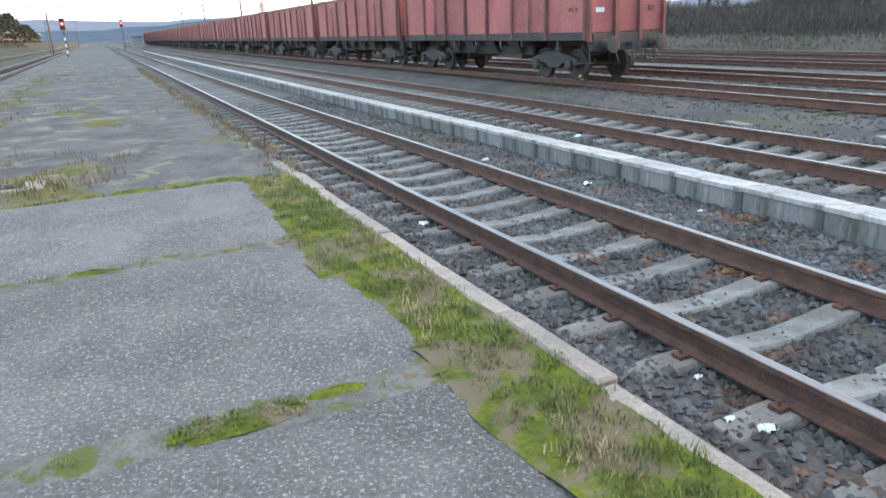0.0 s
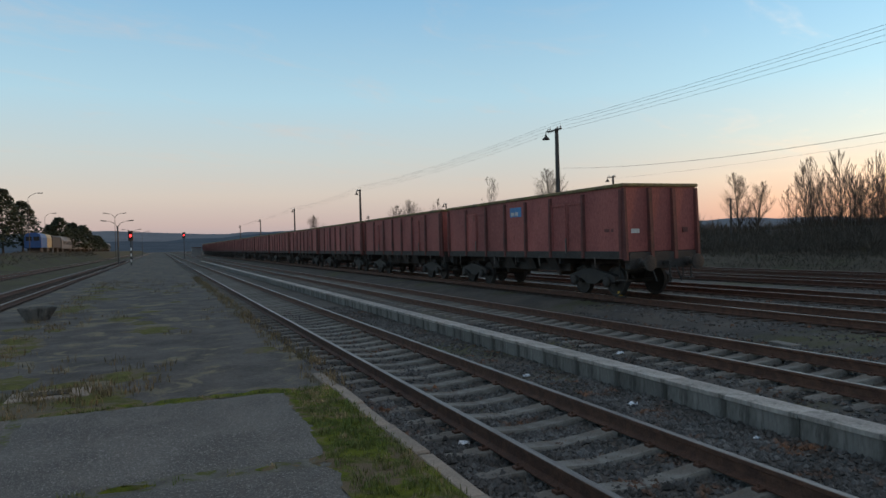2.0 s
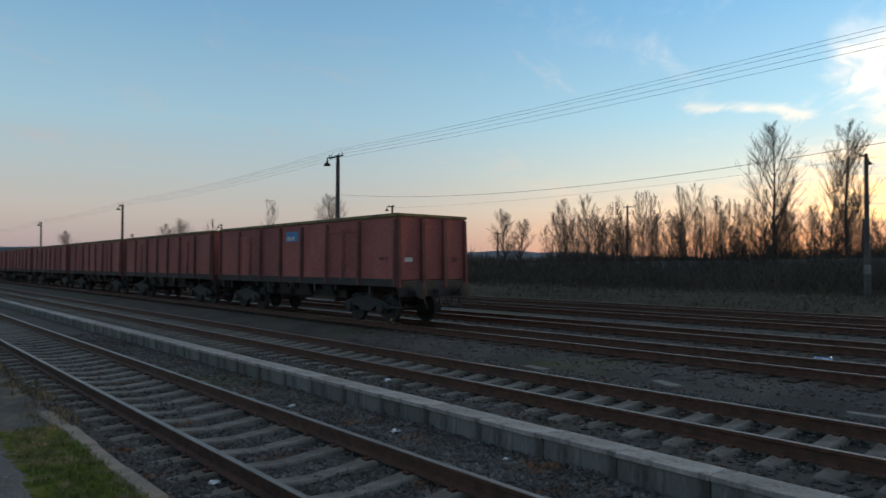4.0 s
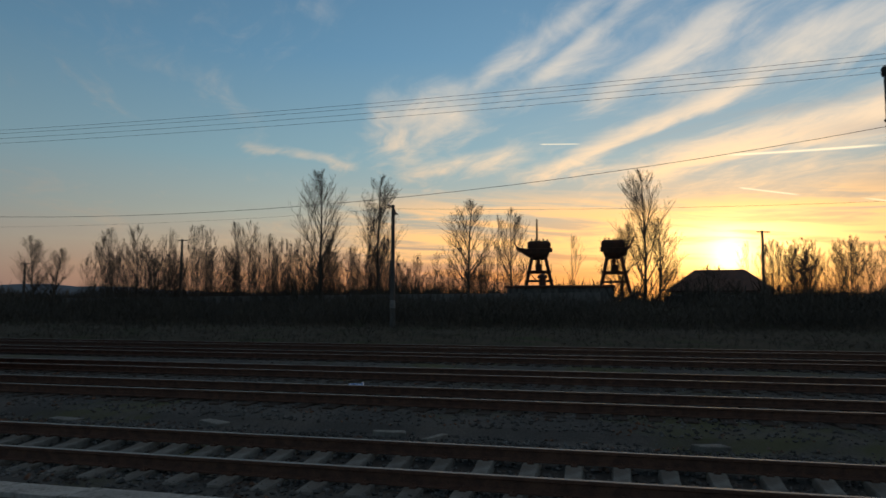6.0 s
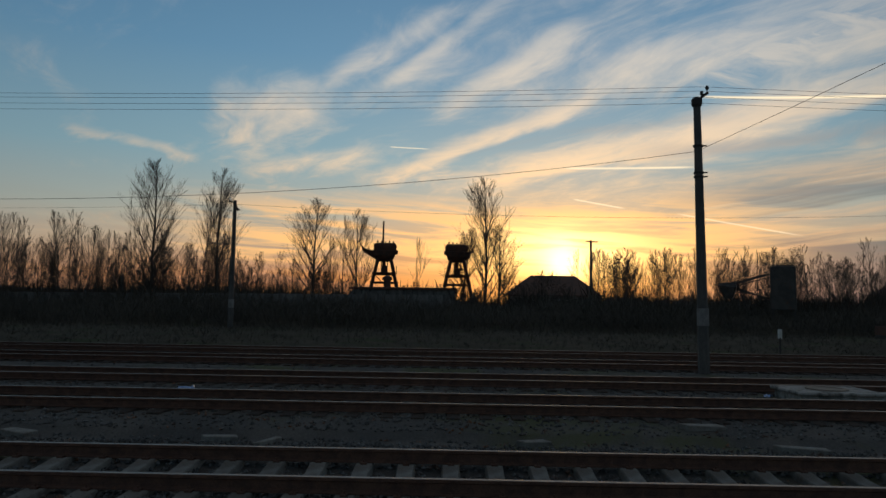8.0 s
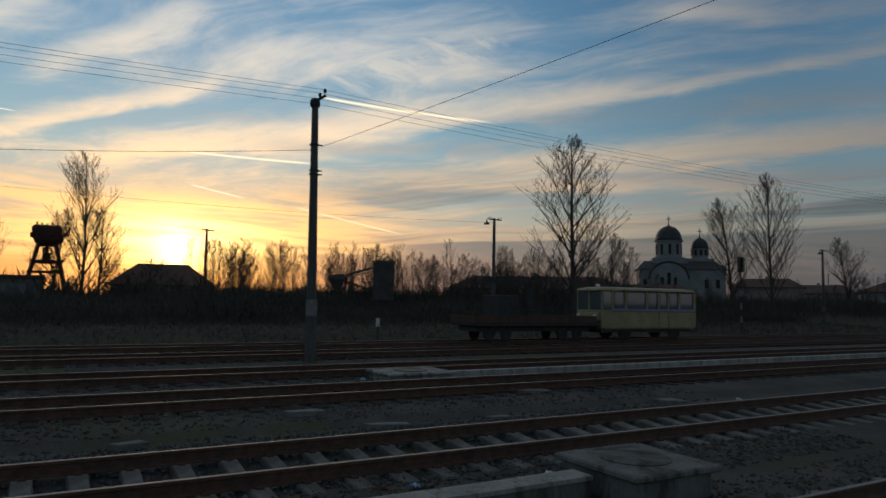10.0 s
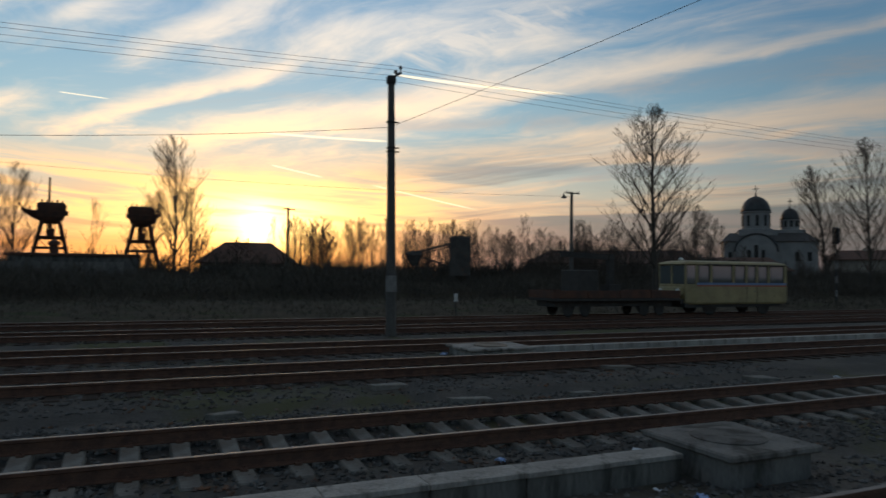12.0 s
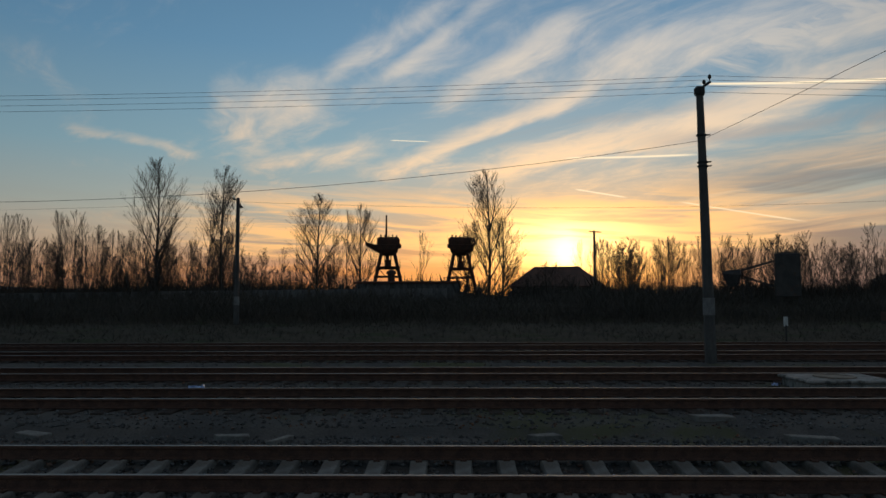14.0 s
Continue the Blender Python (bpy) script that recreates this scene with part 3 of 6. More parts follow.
SLEEPER = mesh_of("sleeper", sleeper_geo(), M_SLEEPER)
WOODEN = mesh_of("wooden_sleeper", Geo().box(-1.28, 1.28, -0.12, 0.12, -0.34, -0.178), M_WOOD, False, 0.015)
CLIP = mesh_of("rail_clip", Geo().box(-0.04, 0.04, -0.04, 0.04, -0.01, 0.018).tube((0, 0, 0.01), (0, 0, 0.05), 0.014, 0.012, 6), M_RUST)


def track(name, key, label, y0, y1, near0, near1, concrete=True, clips=(), pitch=0.6, phase=0.0):
    cx, top = TRACKS[key]
    t = thing(name, label, "track", (cx, 0, top), "yard tracks")
    mesh = rail_mesh(y0, y1)
    for s in (-0.7535, 0.7535):
        part("rail", mesh, None, t, "rusty steel rail with a worn running face", at=(s, 0, 0))
    rng = random.Random(key)
    k0, k1 = round(near0 / pitch), round(near1 / pitch)
    for k in range(k0, k1 + 1):
        o = part("sleeper", SLEEPER if concrete else WOODEN, None, t, at=(rng.uniform(-0.02, 0.02), k * pitch + phase + rng.uniform(-0.02, 0.02), rng.uniform(-0.008, 0.004)))
        o.rotation_euler = (0, 0, rng.uniform(-0.012, 0.012))
        if clips and clips[0] <= k * pitch <= clips[1]:
            for cxp in (-0.865, -0.642, 0.642, 0.865):
                part("rail_clip", CLIP, None, o, at=(cxp, 0, -0.165))
    far = Geo()
    for k in range(round(y0 / pitch), round(y1 / pitch)):
        if (k < k0 or k > k1) and -90 < k * pitch < 160:
            far.box(-1.27, 1.27, k * pitch + phase - 0.1, k * pitch + phase + 0.1, -0.34, -0.185)
    if far.v:
        tagged(part("far_sleeper", far, M_SLEEPER if concrete else M_WOOD, t), kind="stuff")
    return t


track("railway_track", "a", "track of rusty rails on bowed concrete sleepers beside the platform", -120, 700, -16, 60, True, (-2, 16), 0.688, 0.17)
track("railway_track", "b", "track of rusty rails on pale concrete sleepers in gravel", -120, 700, -40, 50, True, (-9, 14), 0.57, 0.0)
track("railway_track", "c", "siding under the goods wagons, sleepers sunk in ballast", -120, 700, -30, 16, False)
track("railway_track", "d", "overgrown siding with dark sunken sleepers", -120, 700, -30, 20, False)
track("railway_track", "e", "overgrown siding with dark sunken sleepers", -120, 700, -30, 20, False)
track("railway_track", "f", "siding under the motor trolley", -120, 700, -40, 10, False)
track("railway_track", "h", "rusty track behind the platform", -20, 700, 8, 60, False)

track("railway_track", "i", "rusty siding in the grass behind the platform", 25, 420, 30, 80, False)

# ---- platform ----
plat = thing("platform", "worn low platform of cracked paving with mossy joints", "platform", (0, 0, 0), "", "structure")
P_LEFT = -3.1


def strip_sheet(x_of, y0, y1, dy, z, nx, lump=0.0, seed=0.0):
    """A sheet between two edges that wander with y."""
    g = Geo()
    rows = int((y1 - y0) / dy)
    for j in range(rows + 1):
        y = y0 + dy * j
        a, b = x_of(y)
        for i in range(nx + 1):
            x = a + (b - a) * i / nx
            g.v.append((x, y, z + lump * (fuzz(x, y, 3.3, seed) + 0.6 * fuzz(x, y, 9.0, seed + 2))))
    for j in range(rows):
        for i in range(nx):
            o = j * (nx + 1) + i
            g.face((o, o + 1, o + nx + 2, o + nx + 1))
    return g


part("platform_body", Geo().box(P_LEFT, EDGE_X - 0.15, -40, 8.5, -0.35, PLAT_Z - 0.05).box(P_LEFT - 1.6, EDGE_X + 0.02, 8.5, 170, -0.35, PLAT_Z - 0.06), M_OLDPAVE, plat, "dark worn paving and earth", bevel=0.02)


def moss_edge(y):
    """Inner limit of the mossy strip along the kerb."""
    return 1.22 + 0.13 * fuzz(0.3, y, 0.75, 3) + 0.07 * fuzz(0, y, 2.6, 7) - (0.16 if 4.4 < y < 5.6 else 0.0)


def slab(y0, y1, x0, right):
    """One paving bay with a ragged outline, slightly domed."""
    g = Geo()
    ns, nt = 26, 14
    for j in range(nt + 1):
        for i in range(ns + 1):
            s, t = i / ns, j / nt
            ye = y0 + 0.008 + (y1 - y0 - 0.016) * t
            xr = right(ye)
            x = x0 + 0.03 + (xr - x0 - 0.03) * s
            y = ye + (0.07 * fuzz(x, y0 if t < 0.5 else y1, 1.3, 5) + (0.035 if t > 0.5 else -0.035) * fuzz(x, y0 if t < 0.5 else y1, 5.0, 1)) * abs(2 * t - 1) ** 3
            edge = min(i, ns - i, j, nt - j)
            g.v.append((x, y, PLAT_Z - (0.022 if edge == 0 else (0.004 if edge == 1 else 0.0)) + 0.006 * fuzz(x, y, 1.2, 8)))
    for j in range(nt):
        for i in range(ns):
            o = j * (ns + 1) + i
            g.face((o, o + 1, o + ns + 2, o + ns + 1))
    return g


JOINTS = [-12.4, -9.4, -6.4, -3.4, 0.1, 2.86, 5.5, 8.4]
for a, b in zip(JOINTS, JOINTS[1:]):
    part("paving_slab", slab(a, b, -1.57 if b > 3 else -3.0, moss_edge), M_ASPHALT, plat, "grey exposed-aggregate paving bay")
    part("paving_slab", slab(a, b, -3.05, lambda y: -1.6 + 0.03 * fuzz(0, y, 2.0)), M_ASPHALT, plat, "grey exposed-aggregate paving bay") if b > 3 else None
M_GRIT = surface("joint_grit", (0.18, 0.168, 0.148), (0.125, 0.117, 0.10), 6.0, 0.95, 0, 0.8, 60, ((0.09, 0.10, 0.03), 5.0, 0.5, 0.62), spec=0.1)
for jy in JOINTS[1:-1]:
    part("joint_filling", strip_sheet(lambda y, jy=jy: (-3.0, 1.25), jy - 0.16, jy + 0.16, 0.04, PLAT_Z - 0.013, 80, 0.006, jy + 3), M_GRIT, plat, "gritty joint filling", True)
part("joint_filling", strip_sheet(lambda y: (-1.72, -1.42), 2.9, 8.4, 0.06, PLAT_Z - 0.013, 6, 0.006, 9.0), M_GRIT, plat, "gritty joint filling", True)
part("moss_strip", strip_sheet(lambda y: (moss_edge(y) - 0.10, EDGE_X - 0.14), -12, 8.5, 0.06, PLAT_Z - 0.008, 12, 0.020, 2.0), M_MOSS, plat, "bright green moss with dry patches along the kerb", True)
for jy in (2.86, 5.5, 8.4):
    part("joint_moss", strip_sheet(lambda y, jy=jy: (-1.5, 1.2), jy - 0.06 - 0.04 * (jy > 8), jy + 0.06 + 0.14 * (jy > 8), 0.03, PLAT_Z - 0.020, 60, 0.024, jy), M_MOSS, plat, "moss growing in a joint", True)
tuft = Geo()
for i in range(3):
    cx0, cy0, rx, ry = ((0.15, 2.84, 0.30, 0.10), (0.62, 2.90, 0.16, 0.05), (-0.45, 5.5, 0.18, 0.05))[i]
    o = len(tuft.v)
    for ring in range(4):
        for k in range(24):
            a = 2 * math.pi * k / 24
            q = ring / 3 * (1 + 0.35 * fuzz(math.cos(a) * 2, math.sin(a) * 2, 1.3, i + 1))
            tuft.v.append((cx0 + rx * q * math.cos(a), cy0 + ry * q * math.sin(a), PLAT_Z + 0.012 - 0.024 * (ring / 3) ** 2 + 0.012 * fuzz(k, ring, 1.9, i)))
    for ring in range(3):
        for k in range(24):
            j = (k + 1) % 24
            tuft.face((o + ring * 24 + k, o + (ring + 1) * 24 + k, o + (ring + 1) * 24 + j, o + ring * 24 + j))
tagged(part("moss_tuft", tuft, M_MOSS, plat, "cushion of moss over a joint", True), kind="stuff")
rk = random.Random(5)
y = -12.0
while y < 8.3:
    ln = rk.uniform(0.9, 1.1)
    o = part("kerb_stone", Geo().box(-0.075, 0.075, 0.006, ln - 0.006, -0.5, 0.0), M_KERB, plat, "", False, 0.018, at=(EDGE_X - 0.075 + rk.uniform(-0.02, 0.012), y, PLAT_Z + rk.uniform(-0.018, 0.004)))
    o.rotation_euler = (0, rk.uniform(-0.02, 0.02), rk.uniform(-0.012, 0.012))
    y += ln

# ---- low edge wall between the tracks, in cast lengths ----
wall = thing("edge_wall", "low weathered concrete edge wall between two tracks", "low wall", (0, 0, 0), "", "structure")
rk = random.Random(8)
y = -5.6
while y < 120:
    ln = rk.uniform(0.96, 1.04) if y < 40 else 3.0
    at = (6.17 + rk.uniform(-0.01, 0.01), y, rk.uniform(-0.004, 0.003))
    # backlit shade is in the face colour; the coping above stays pale
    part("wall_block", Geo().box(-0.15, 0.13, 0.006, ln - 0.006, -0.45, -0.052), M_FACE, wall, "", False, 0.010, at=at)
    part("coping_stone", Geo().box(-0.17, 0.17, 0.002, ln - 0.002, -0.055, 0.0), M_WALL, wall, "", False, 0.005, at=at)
    y += ln
pit = thing("concrete_pit_cover", "square concrete shaft with a round lid beside the track", "manhole", (6.1, -6.35, 0), "")
part("shaft", Geo().box(-0.62, 0.62, -0.6, 0.6, -0.4, 0.02).box(-0.70, 0.70, -0.68, 0.68, 0.02, 0.10), M_DIRTY, pit, bevel=0.02)
part("lid", Geo().lathe([(0.42, 0.10), (0.42, 0.112), (0.36, 0.118), (0.05, 0.118), (0.04, 0.125)], sides=28), M_DIRTY, pit, "round concrete lid")

# ---- goods wagons ----
WAGON_LABEL = "oxide-red open goods wagon with vertical ribs and rusty streaks"
POSTS = [0.08, 2.05, 4.05, 5.80, 7.45, 9.15, 11.15, 13.12]
WL = 13.2


def goods_wagon():
    wg = thing("goods_wagon", WAGON_LABEL, "freight wagon", (13.85, 16.75, 0.07), "row of goods wagons")
    hw, z0, z1 = 1.36, 1.40, 3.34
    for s in (-1, 1):
        x0, x1 = sorted((s * hw, s * (hw - 0.05)))
        stops = [0.0] + POSTS[1:-1] + [WL]
        for i, (a, b) in enumerate(zip(stops, stops[1:])):
            if i in (1, 5):
                continue
            part("side_panel", Geo().box(x0, x1, a + 0.004, b - 0.004, z0, z1), M_RED, wg, "faded oxide-red steel side", bevel=0.006)
        for a, b in ((2.05, 4.05), (9.15, 11.15)):
            for c, d in ((a + 0.05, a + 0.99), (a + 1.01, b - 0.05)):
                xx = s * (hw + 0.004)
                leaf = Geo().box(*sorted((xx, xx - s * 0.05)), c, d, z0 + 0.02, z1 - 0.32)
                for e in (c + 0.05, d - 0.05):
                    leaf.box(*sorted((xx, xx + s * 0.03)), e - 0.035, e + 0.035, z0 + 0.02, z1 - 0.32)
                for e in (z0 + 0.06, z1 - 0.38):
                    leaf.box(*sorted((xx, xx + s * 0.03)), c + 0.09, d - 0.09, e - 0.03, e + 0.03)
                o = part("door", leaf, M_RED, wg, "double side door leaf", bevel=0.005)
            part("door_header", Geo().box(*sorted((s * hw, s * (hw - 0.05))), a, b, z1 - 0.30, z1), M_RED, wg)
            part("door_latch", Geo().beam((s * (hw + 0.06), a + 1.0, z0 - 0.05), (s * (hw + 0.06), a + 1.0, z0 + 0.45), 0.03, 0.05), M_STEEL, wg, "grey latch bar")
        for y in POSTS:
            g = Geo()
            ring = lambda z, d: [(s * (hw - 0.01), y - 0.085, z), (s * (hw + d), y - 0.05, z), (s * (hw + d), y + 0.05, z), (s * (hw - 0.01), y + 0.085, z)]
            g.loft([ring(z0 - 0.20, 0.09), ring(z0 + 0.3, 0.10), ring(z1 - 0.1, 0.07)])
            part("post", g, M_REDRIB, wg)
        part("top_rail", Geo().box(*sorted((s * (hw - 0.07), s * (hw + 0.06))), -0.02, WL + 0.02, z1 - 0.02, z1 + 0.09), M_TOPRAIL, wg, "rust and ochre top rail", bevel=0.02)
        part("side_sill", Geo().box(*sorted((s * (hw - 0.02), s * (hw + 0.05))), 0.0, WL, z0 - 0.22, z0 + 0.02), M_UNDER, wg, "dark steel sill", bevel=0.01)
        for y in (1.4, 4.8, 6.6, 8.4, 11.8):
            part("tie_hook", Geo().beam((s * (hw + 0.07), y, z0 - 0.18), (s * (hw + 0.05), y, z0 - 0.50), 0.04, 0.025), M_STEEL, wg, "grey hook")
    for e, d in ((0.0, -1), (WL, 1)):
        part("end_wall", Geo().box(-hw + 0.05, hw - 0.05, *sorted((e, e - d * 0.05)), z0, z1 - 0.0), M_RED, wg, "flat oxide-red end wall", bevel=0.006)
        for x in (-hw + 0.02, -0.42, 0.46, hw - 0.02):
            g = Geo()
            wdt = 0.07 if abs(x) < 1 else 0.05
            ring = lambda z, q: [(x - wdt - 0.02, e, z), (x - wdt + 0.01, e + d * q, z), (x + wdt - 0.01, e + d * q, z), (x + wdt + 0.02, e, z)]
            g.loft([ring(z0 - 0.25, 0.13), ring(z0 + 0.4, 0.12), ring(z1 - 0.05, 0.06)])
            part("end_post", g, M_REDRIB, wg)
        part("end_rail", Geo().box(-hw - 0.05, hw + 0.05, *sorted((e + d * 0.06, e - d * 0.07)), z1 - 0.015, z1 + 0.085), M_TOPRAIL, wg, "ochre end rail", bevel=0.02)
        part("head_stock", Geo().box(-1.25, 1.25, *sorted((e + d * 0.10, e - d * 0.15)), 0.88, z0 - 0.02), M_UNDER, wg, "heavy dark buffer beam", bevel=0.02)
        for x in (-0.875, 0.875):
            y = e + d * 0.10
            g = Geo().lathe([(0.15, 0.0), (0.13, d * 0.12), (0.085, d * 0.14), (0.085, d * 0.40), (0.20, d * 0.42), (0.235, d * 0.44), (0.22, d * 0.475), (0.12, d * 0.49)], (x, y, 1.06), "y", 18)
            part("buffer", g, M_UNDER, wg, "round greasy buffer")
        g = Geo().box(-0.05, 0.05, *sorted((e + d * 0.1, e + d * 0.38)), 1.0, 1.1)
        g.tube((0, e + d * 0.34, 1.02), (0, e + d * 0.36, 0.62), 0.035, 0.03, 6).tube((0.05, e + d * 0.36, 0.64), (0.05, e + d * 0.3, 0.45), 0.03, 0.03, 6)
        part("coupling", g, M_UNDER, wg, "hanging screw coupling")
        for x in (-0.5, 0.42):
            g = Geo()
            pts = [Vector((x, e + d * 0.12, 0.95)), Vector((x, e + d * 0.24, 0.75)), Vector((x + 0.05, e + d * 0.28, 0.55)), Vector((x + 0.12, e + d * 0.2, 0.5))]
            for p, q in zip(pts, pts[1:]):
                g.tube(p, q, 0.025, 0.025, 6)
            part("brake_hose", g, M_BLACK, wg)
        for x in (-1.2, 1.2):
            part("step", Geo().beam((x, e - d * 0.1, z0 - 0.2), (x, e - d * 0.1, 0.55), 0.04, 0.03).beam((x, e - d * 0.45, z0 - 0.2), (x, e - d * 0.45, 0.55), 0.04, 0.03).box(x - 0.11, x + 0.11, *sorted((e - d * 0.06, e - d * 0.5)), 0.53, 0.56), M_UNDER, wg)
    part("floor_frame", Geo().box(-hw + 0.06, hw - 0.06, 0.05, WL - 0.05, z0 - 0.05, z0 + 0.02).box(-0.35, -0.2, 0.1, WL - 0.1, 0.95, z0 - 0.05).box(0.2, 0.35, 0.1, WL - 0.1, 0.95, z0 - 0.05), M_UNDER, wg, "dark underframe")
    for y in (3.6, 5.0, 6.6, 8.2, 9.6):
        part("cross_member", Geo().box(-hw + 0.03, hw - 0.03, y - 0.06, y + 0.06, 1.0, z0 - 0.05), M_UNDER, wg)
    part("brake_rigging", Geo().beam((0.0, 3.0, 0.72), (0.0, 10.2, 0.72), 0.08, 0.08).beam((-0.7, 4.6, 0.62), (0.7, 4.6, 0.62), 0.12, 0.16).beam((-0.7, 8.6, 0.62), (0.7, 8.6, 0.62), 0.12, 0.16), M_UNDER, wg, "grimy brake rods")
    part("truss", Geo().box(-0.9, -0.8, 3.6, 9.6, 0.72, 1.0).box(0.8, 0.9, 3.6, 9.6, 0.72, 1.0), M_UNDER, wg)
    for y in (4.3, 5.9, 7.5, 8.9):
        for s in (-1, 1):
            part("unloading_flap", Geo().loft([[(s * 1.25, y - 0.35, z0 - 0.2), (s * 1.30, y - 0.35, z0 - 0.2), (s * 1.30, y + 0.35, z0 - 0.2), (s * 1.25, y + 0.35, z0 - 0.2)], [(s * 1.02, y - 0.25, 0.78), (s * 1.06, y - 0.25, 0.78), (s * 1.06, y + 0.25, 0.78), (s * 1.02, y + 0.25, 0.78)]]), M_UNDER, wg)
    part("brake_cylinder", Geo().lathe([(0.1, -0.4), (0.19, -0.36), (0.19, 0.3), (0.12, 0.36)], (0.55, 6.0, 0.85), "y", 14), M_UNDER, wg)
    part("air_tank", Geo().lathe([(0.08, -0.6), (0.2, -0.52), (0.2, 0.5), (0.08, 0.58)], (-0.6, 7.3, 0.85), "y", 14), M_UNDER, wg)
    for yb in (2.1, WL - 2.1):
        bg_ = part("bogie", Geo().box(-0.95, 0.95, yb - 0.2, yb + 0.2, 0.62, 0.98), M_UNDER, wg, "cast steel bogie", bevel=0.03)
        for s in (-1, 1):
            g = Geo()
            ring = lambda y, a, b: [(s * 0.93, y, a), (s * 1.10, y, a), (s * 1.10, y, b), (s * 0.93, y, b)]
            g.loft([ring(yb - 1.25, 0.46, 0.62), ring(yb - 1.05, 0.44, 0.70), ring(yb - 0.55, 0.52, 0.78), ring(yb - 0.25, 0.36, 0.86), ring(yb + 0.25, 0.36, 0.86), ring(yb + 0.55, 0.52, 0.78), ring(yb + 1.05, 0.44, 0.70), ring(yb + 1.25, 0.46, 0.62)])
            part("side_frame", g, M_UNDER, bg_, bevel=0.015)
            for dy in (-0.9, 0.9):
                part("axle_box", Geo().lathe([(0.16, 0.0), (0.16, s * 0.10), (0.12, s * 0.14), (0.05, s * 0.145)], (s * 1.08, yb + dy, 0.46), "x", 14), M_UNDER, bg_)
                part("spring", Geo().lathe([(0.09, 0.62), (0.075, 0.65), (0.09, 0.68), (0.075, 0.71), (0.09, 0.74), (0.075, 0.77)], (s * 1.02, yb + dy * 0.62, 0), "z", 10), M_UNDER, bg_)
                part("wheel", Geo().lathe([(0.06, -s * 0.02), (0.40, -s * 0.01), (0.49, -s * 0.075), (0.49, -s * 0.045), (0.46, -s * 0.04), (0.46, s * 0.06), (0.41, s * 0.065), (0.38, s * 0.03), (0.12, s * 0.05), (0.10, s * 0.14)], (s * 0.755, yb + dy, 0.46), "x", 26), M_UNDER, bg_, "dark steel wheel")
        for dy in (-0.9, 0.9):
            part("axle", Geo().tube((-0.75, yb + dy, 0.46), (0.75, yb + dy, 0.46), 0.07, 0.07, 10), M_UNDER, bg_)
    return wg


wagon = goods_wagon()
for i in range(1, 15):
    c = copy_thing(wagon, pose(13.85, 16.75 + 14.15 * i, 0.07))
    c["label"] = "oxide-red open goods wagon coupled in a long row"
# a pale sticker and worn white marks on the first wagon
part("sticker", Geo().box(-1.372, -1.364, 6.15, 7.05, 2.72, 3.08), M_DECAL, wagon, "blue and white sticker with worn lettering")
part("sticker_bar", Geo().box(-1.378, -1.373, 6.40, 6.62, 2.76, 2.90).box(-1.378, -1.373, 6.68, 6.95, 2.76, 2.90), M_WHITE, wagon, "pale bars")
part("stencil", Geo().box(-1.366, -1.361, 0.5, 0.62, 2.0, 2.1).box(-1.366, -1.361, 0.7, 0.95, 2.0, 2.1), M_REDRIB, wagon)
part("stencil", Geo().box(-1.10, -0.80, -0.004, 0.002, 1.95, 2.08), M_WHITE, wagon, "faded white mark")
part("lamp_bracket", Geo().box(0.8, 1.0, -0.03, 0.0, 1.95, 2.1), M_REDRIB, wagon)
shoe = thing("brake_shoe", "yellow steel wheel chock lying on the rail", "wheel chock", (13.10, 17.75, 0.07))
part("sole", Geo().box(-0.05, 0.05, -0.28, 0.28, 0.0, 0.015).box(-0.065, -0.04, -0.28, 0.28, -0.03, 0.015), M_UNDER, shoe)
part("block", Geo().loft([[(-0.05, 0.0, 0.015), (0.05, 0.0, 0.015), (0.05, 0.2, 0.015), (-0.05, 0.2, 0.015)], [(-0.05, 0.04, 0.16), (0.05, 0.04, 0.16), (0.05, 0.1, 0.16), (-0.05, 0.1, 0.16)]]), M_YELLOW, shoe, "yellow wedge")
part("grip", Geo().tube((0, -0.25, 0.02), (0, -0.38, 0.12), 0.015, 0.015, 6), M_UNDER, shoe)


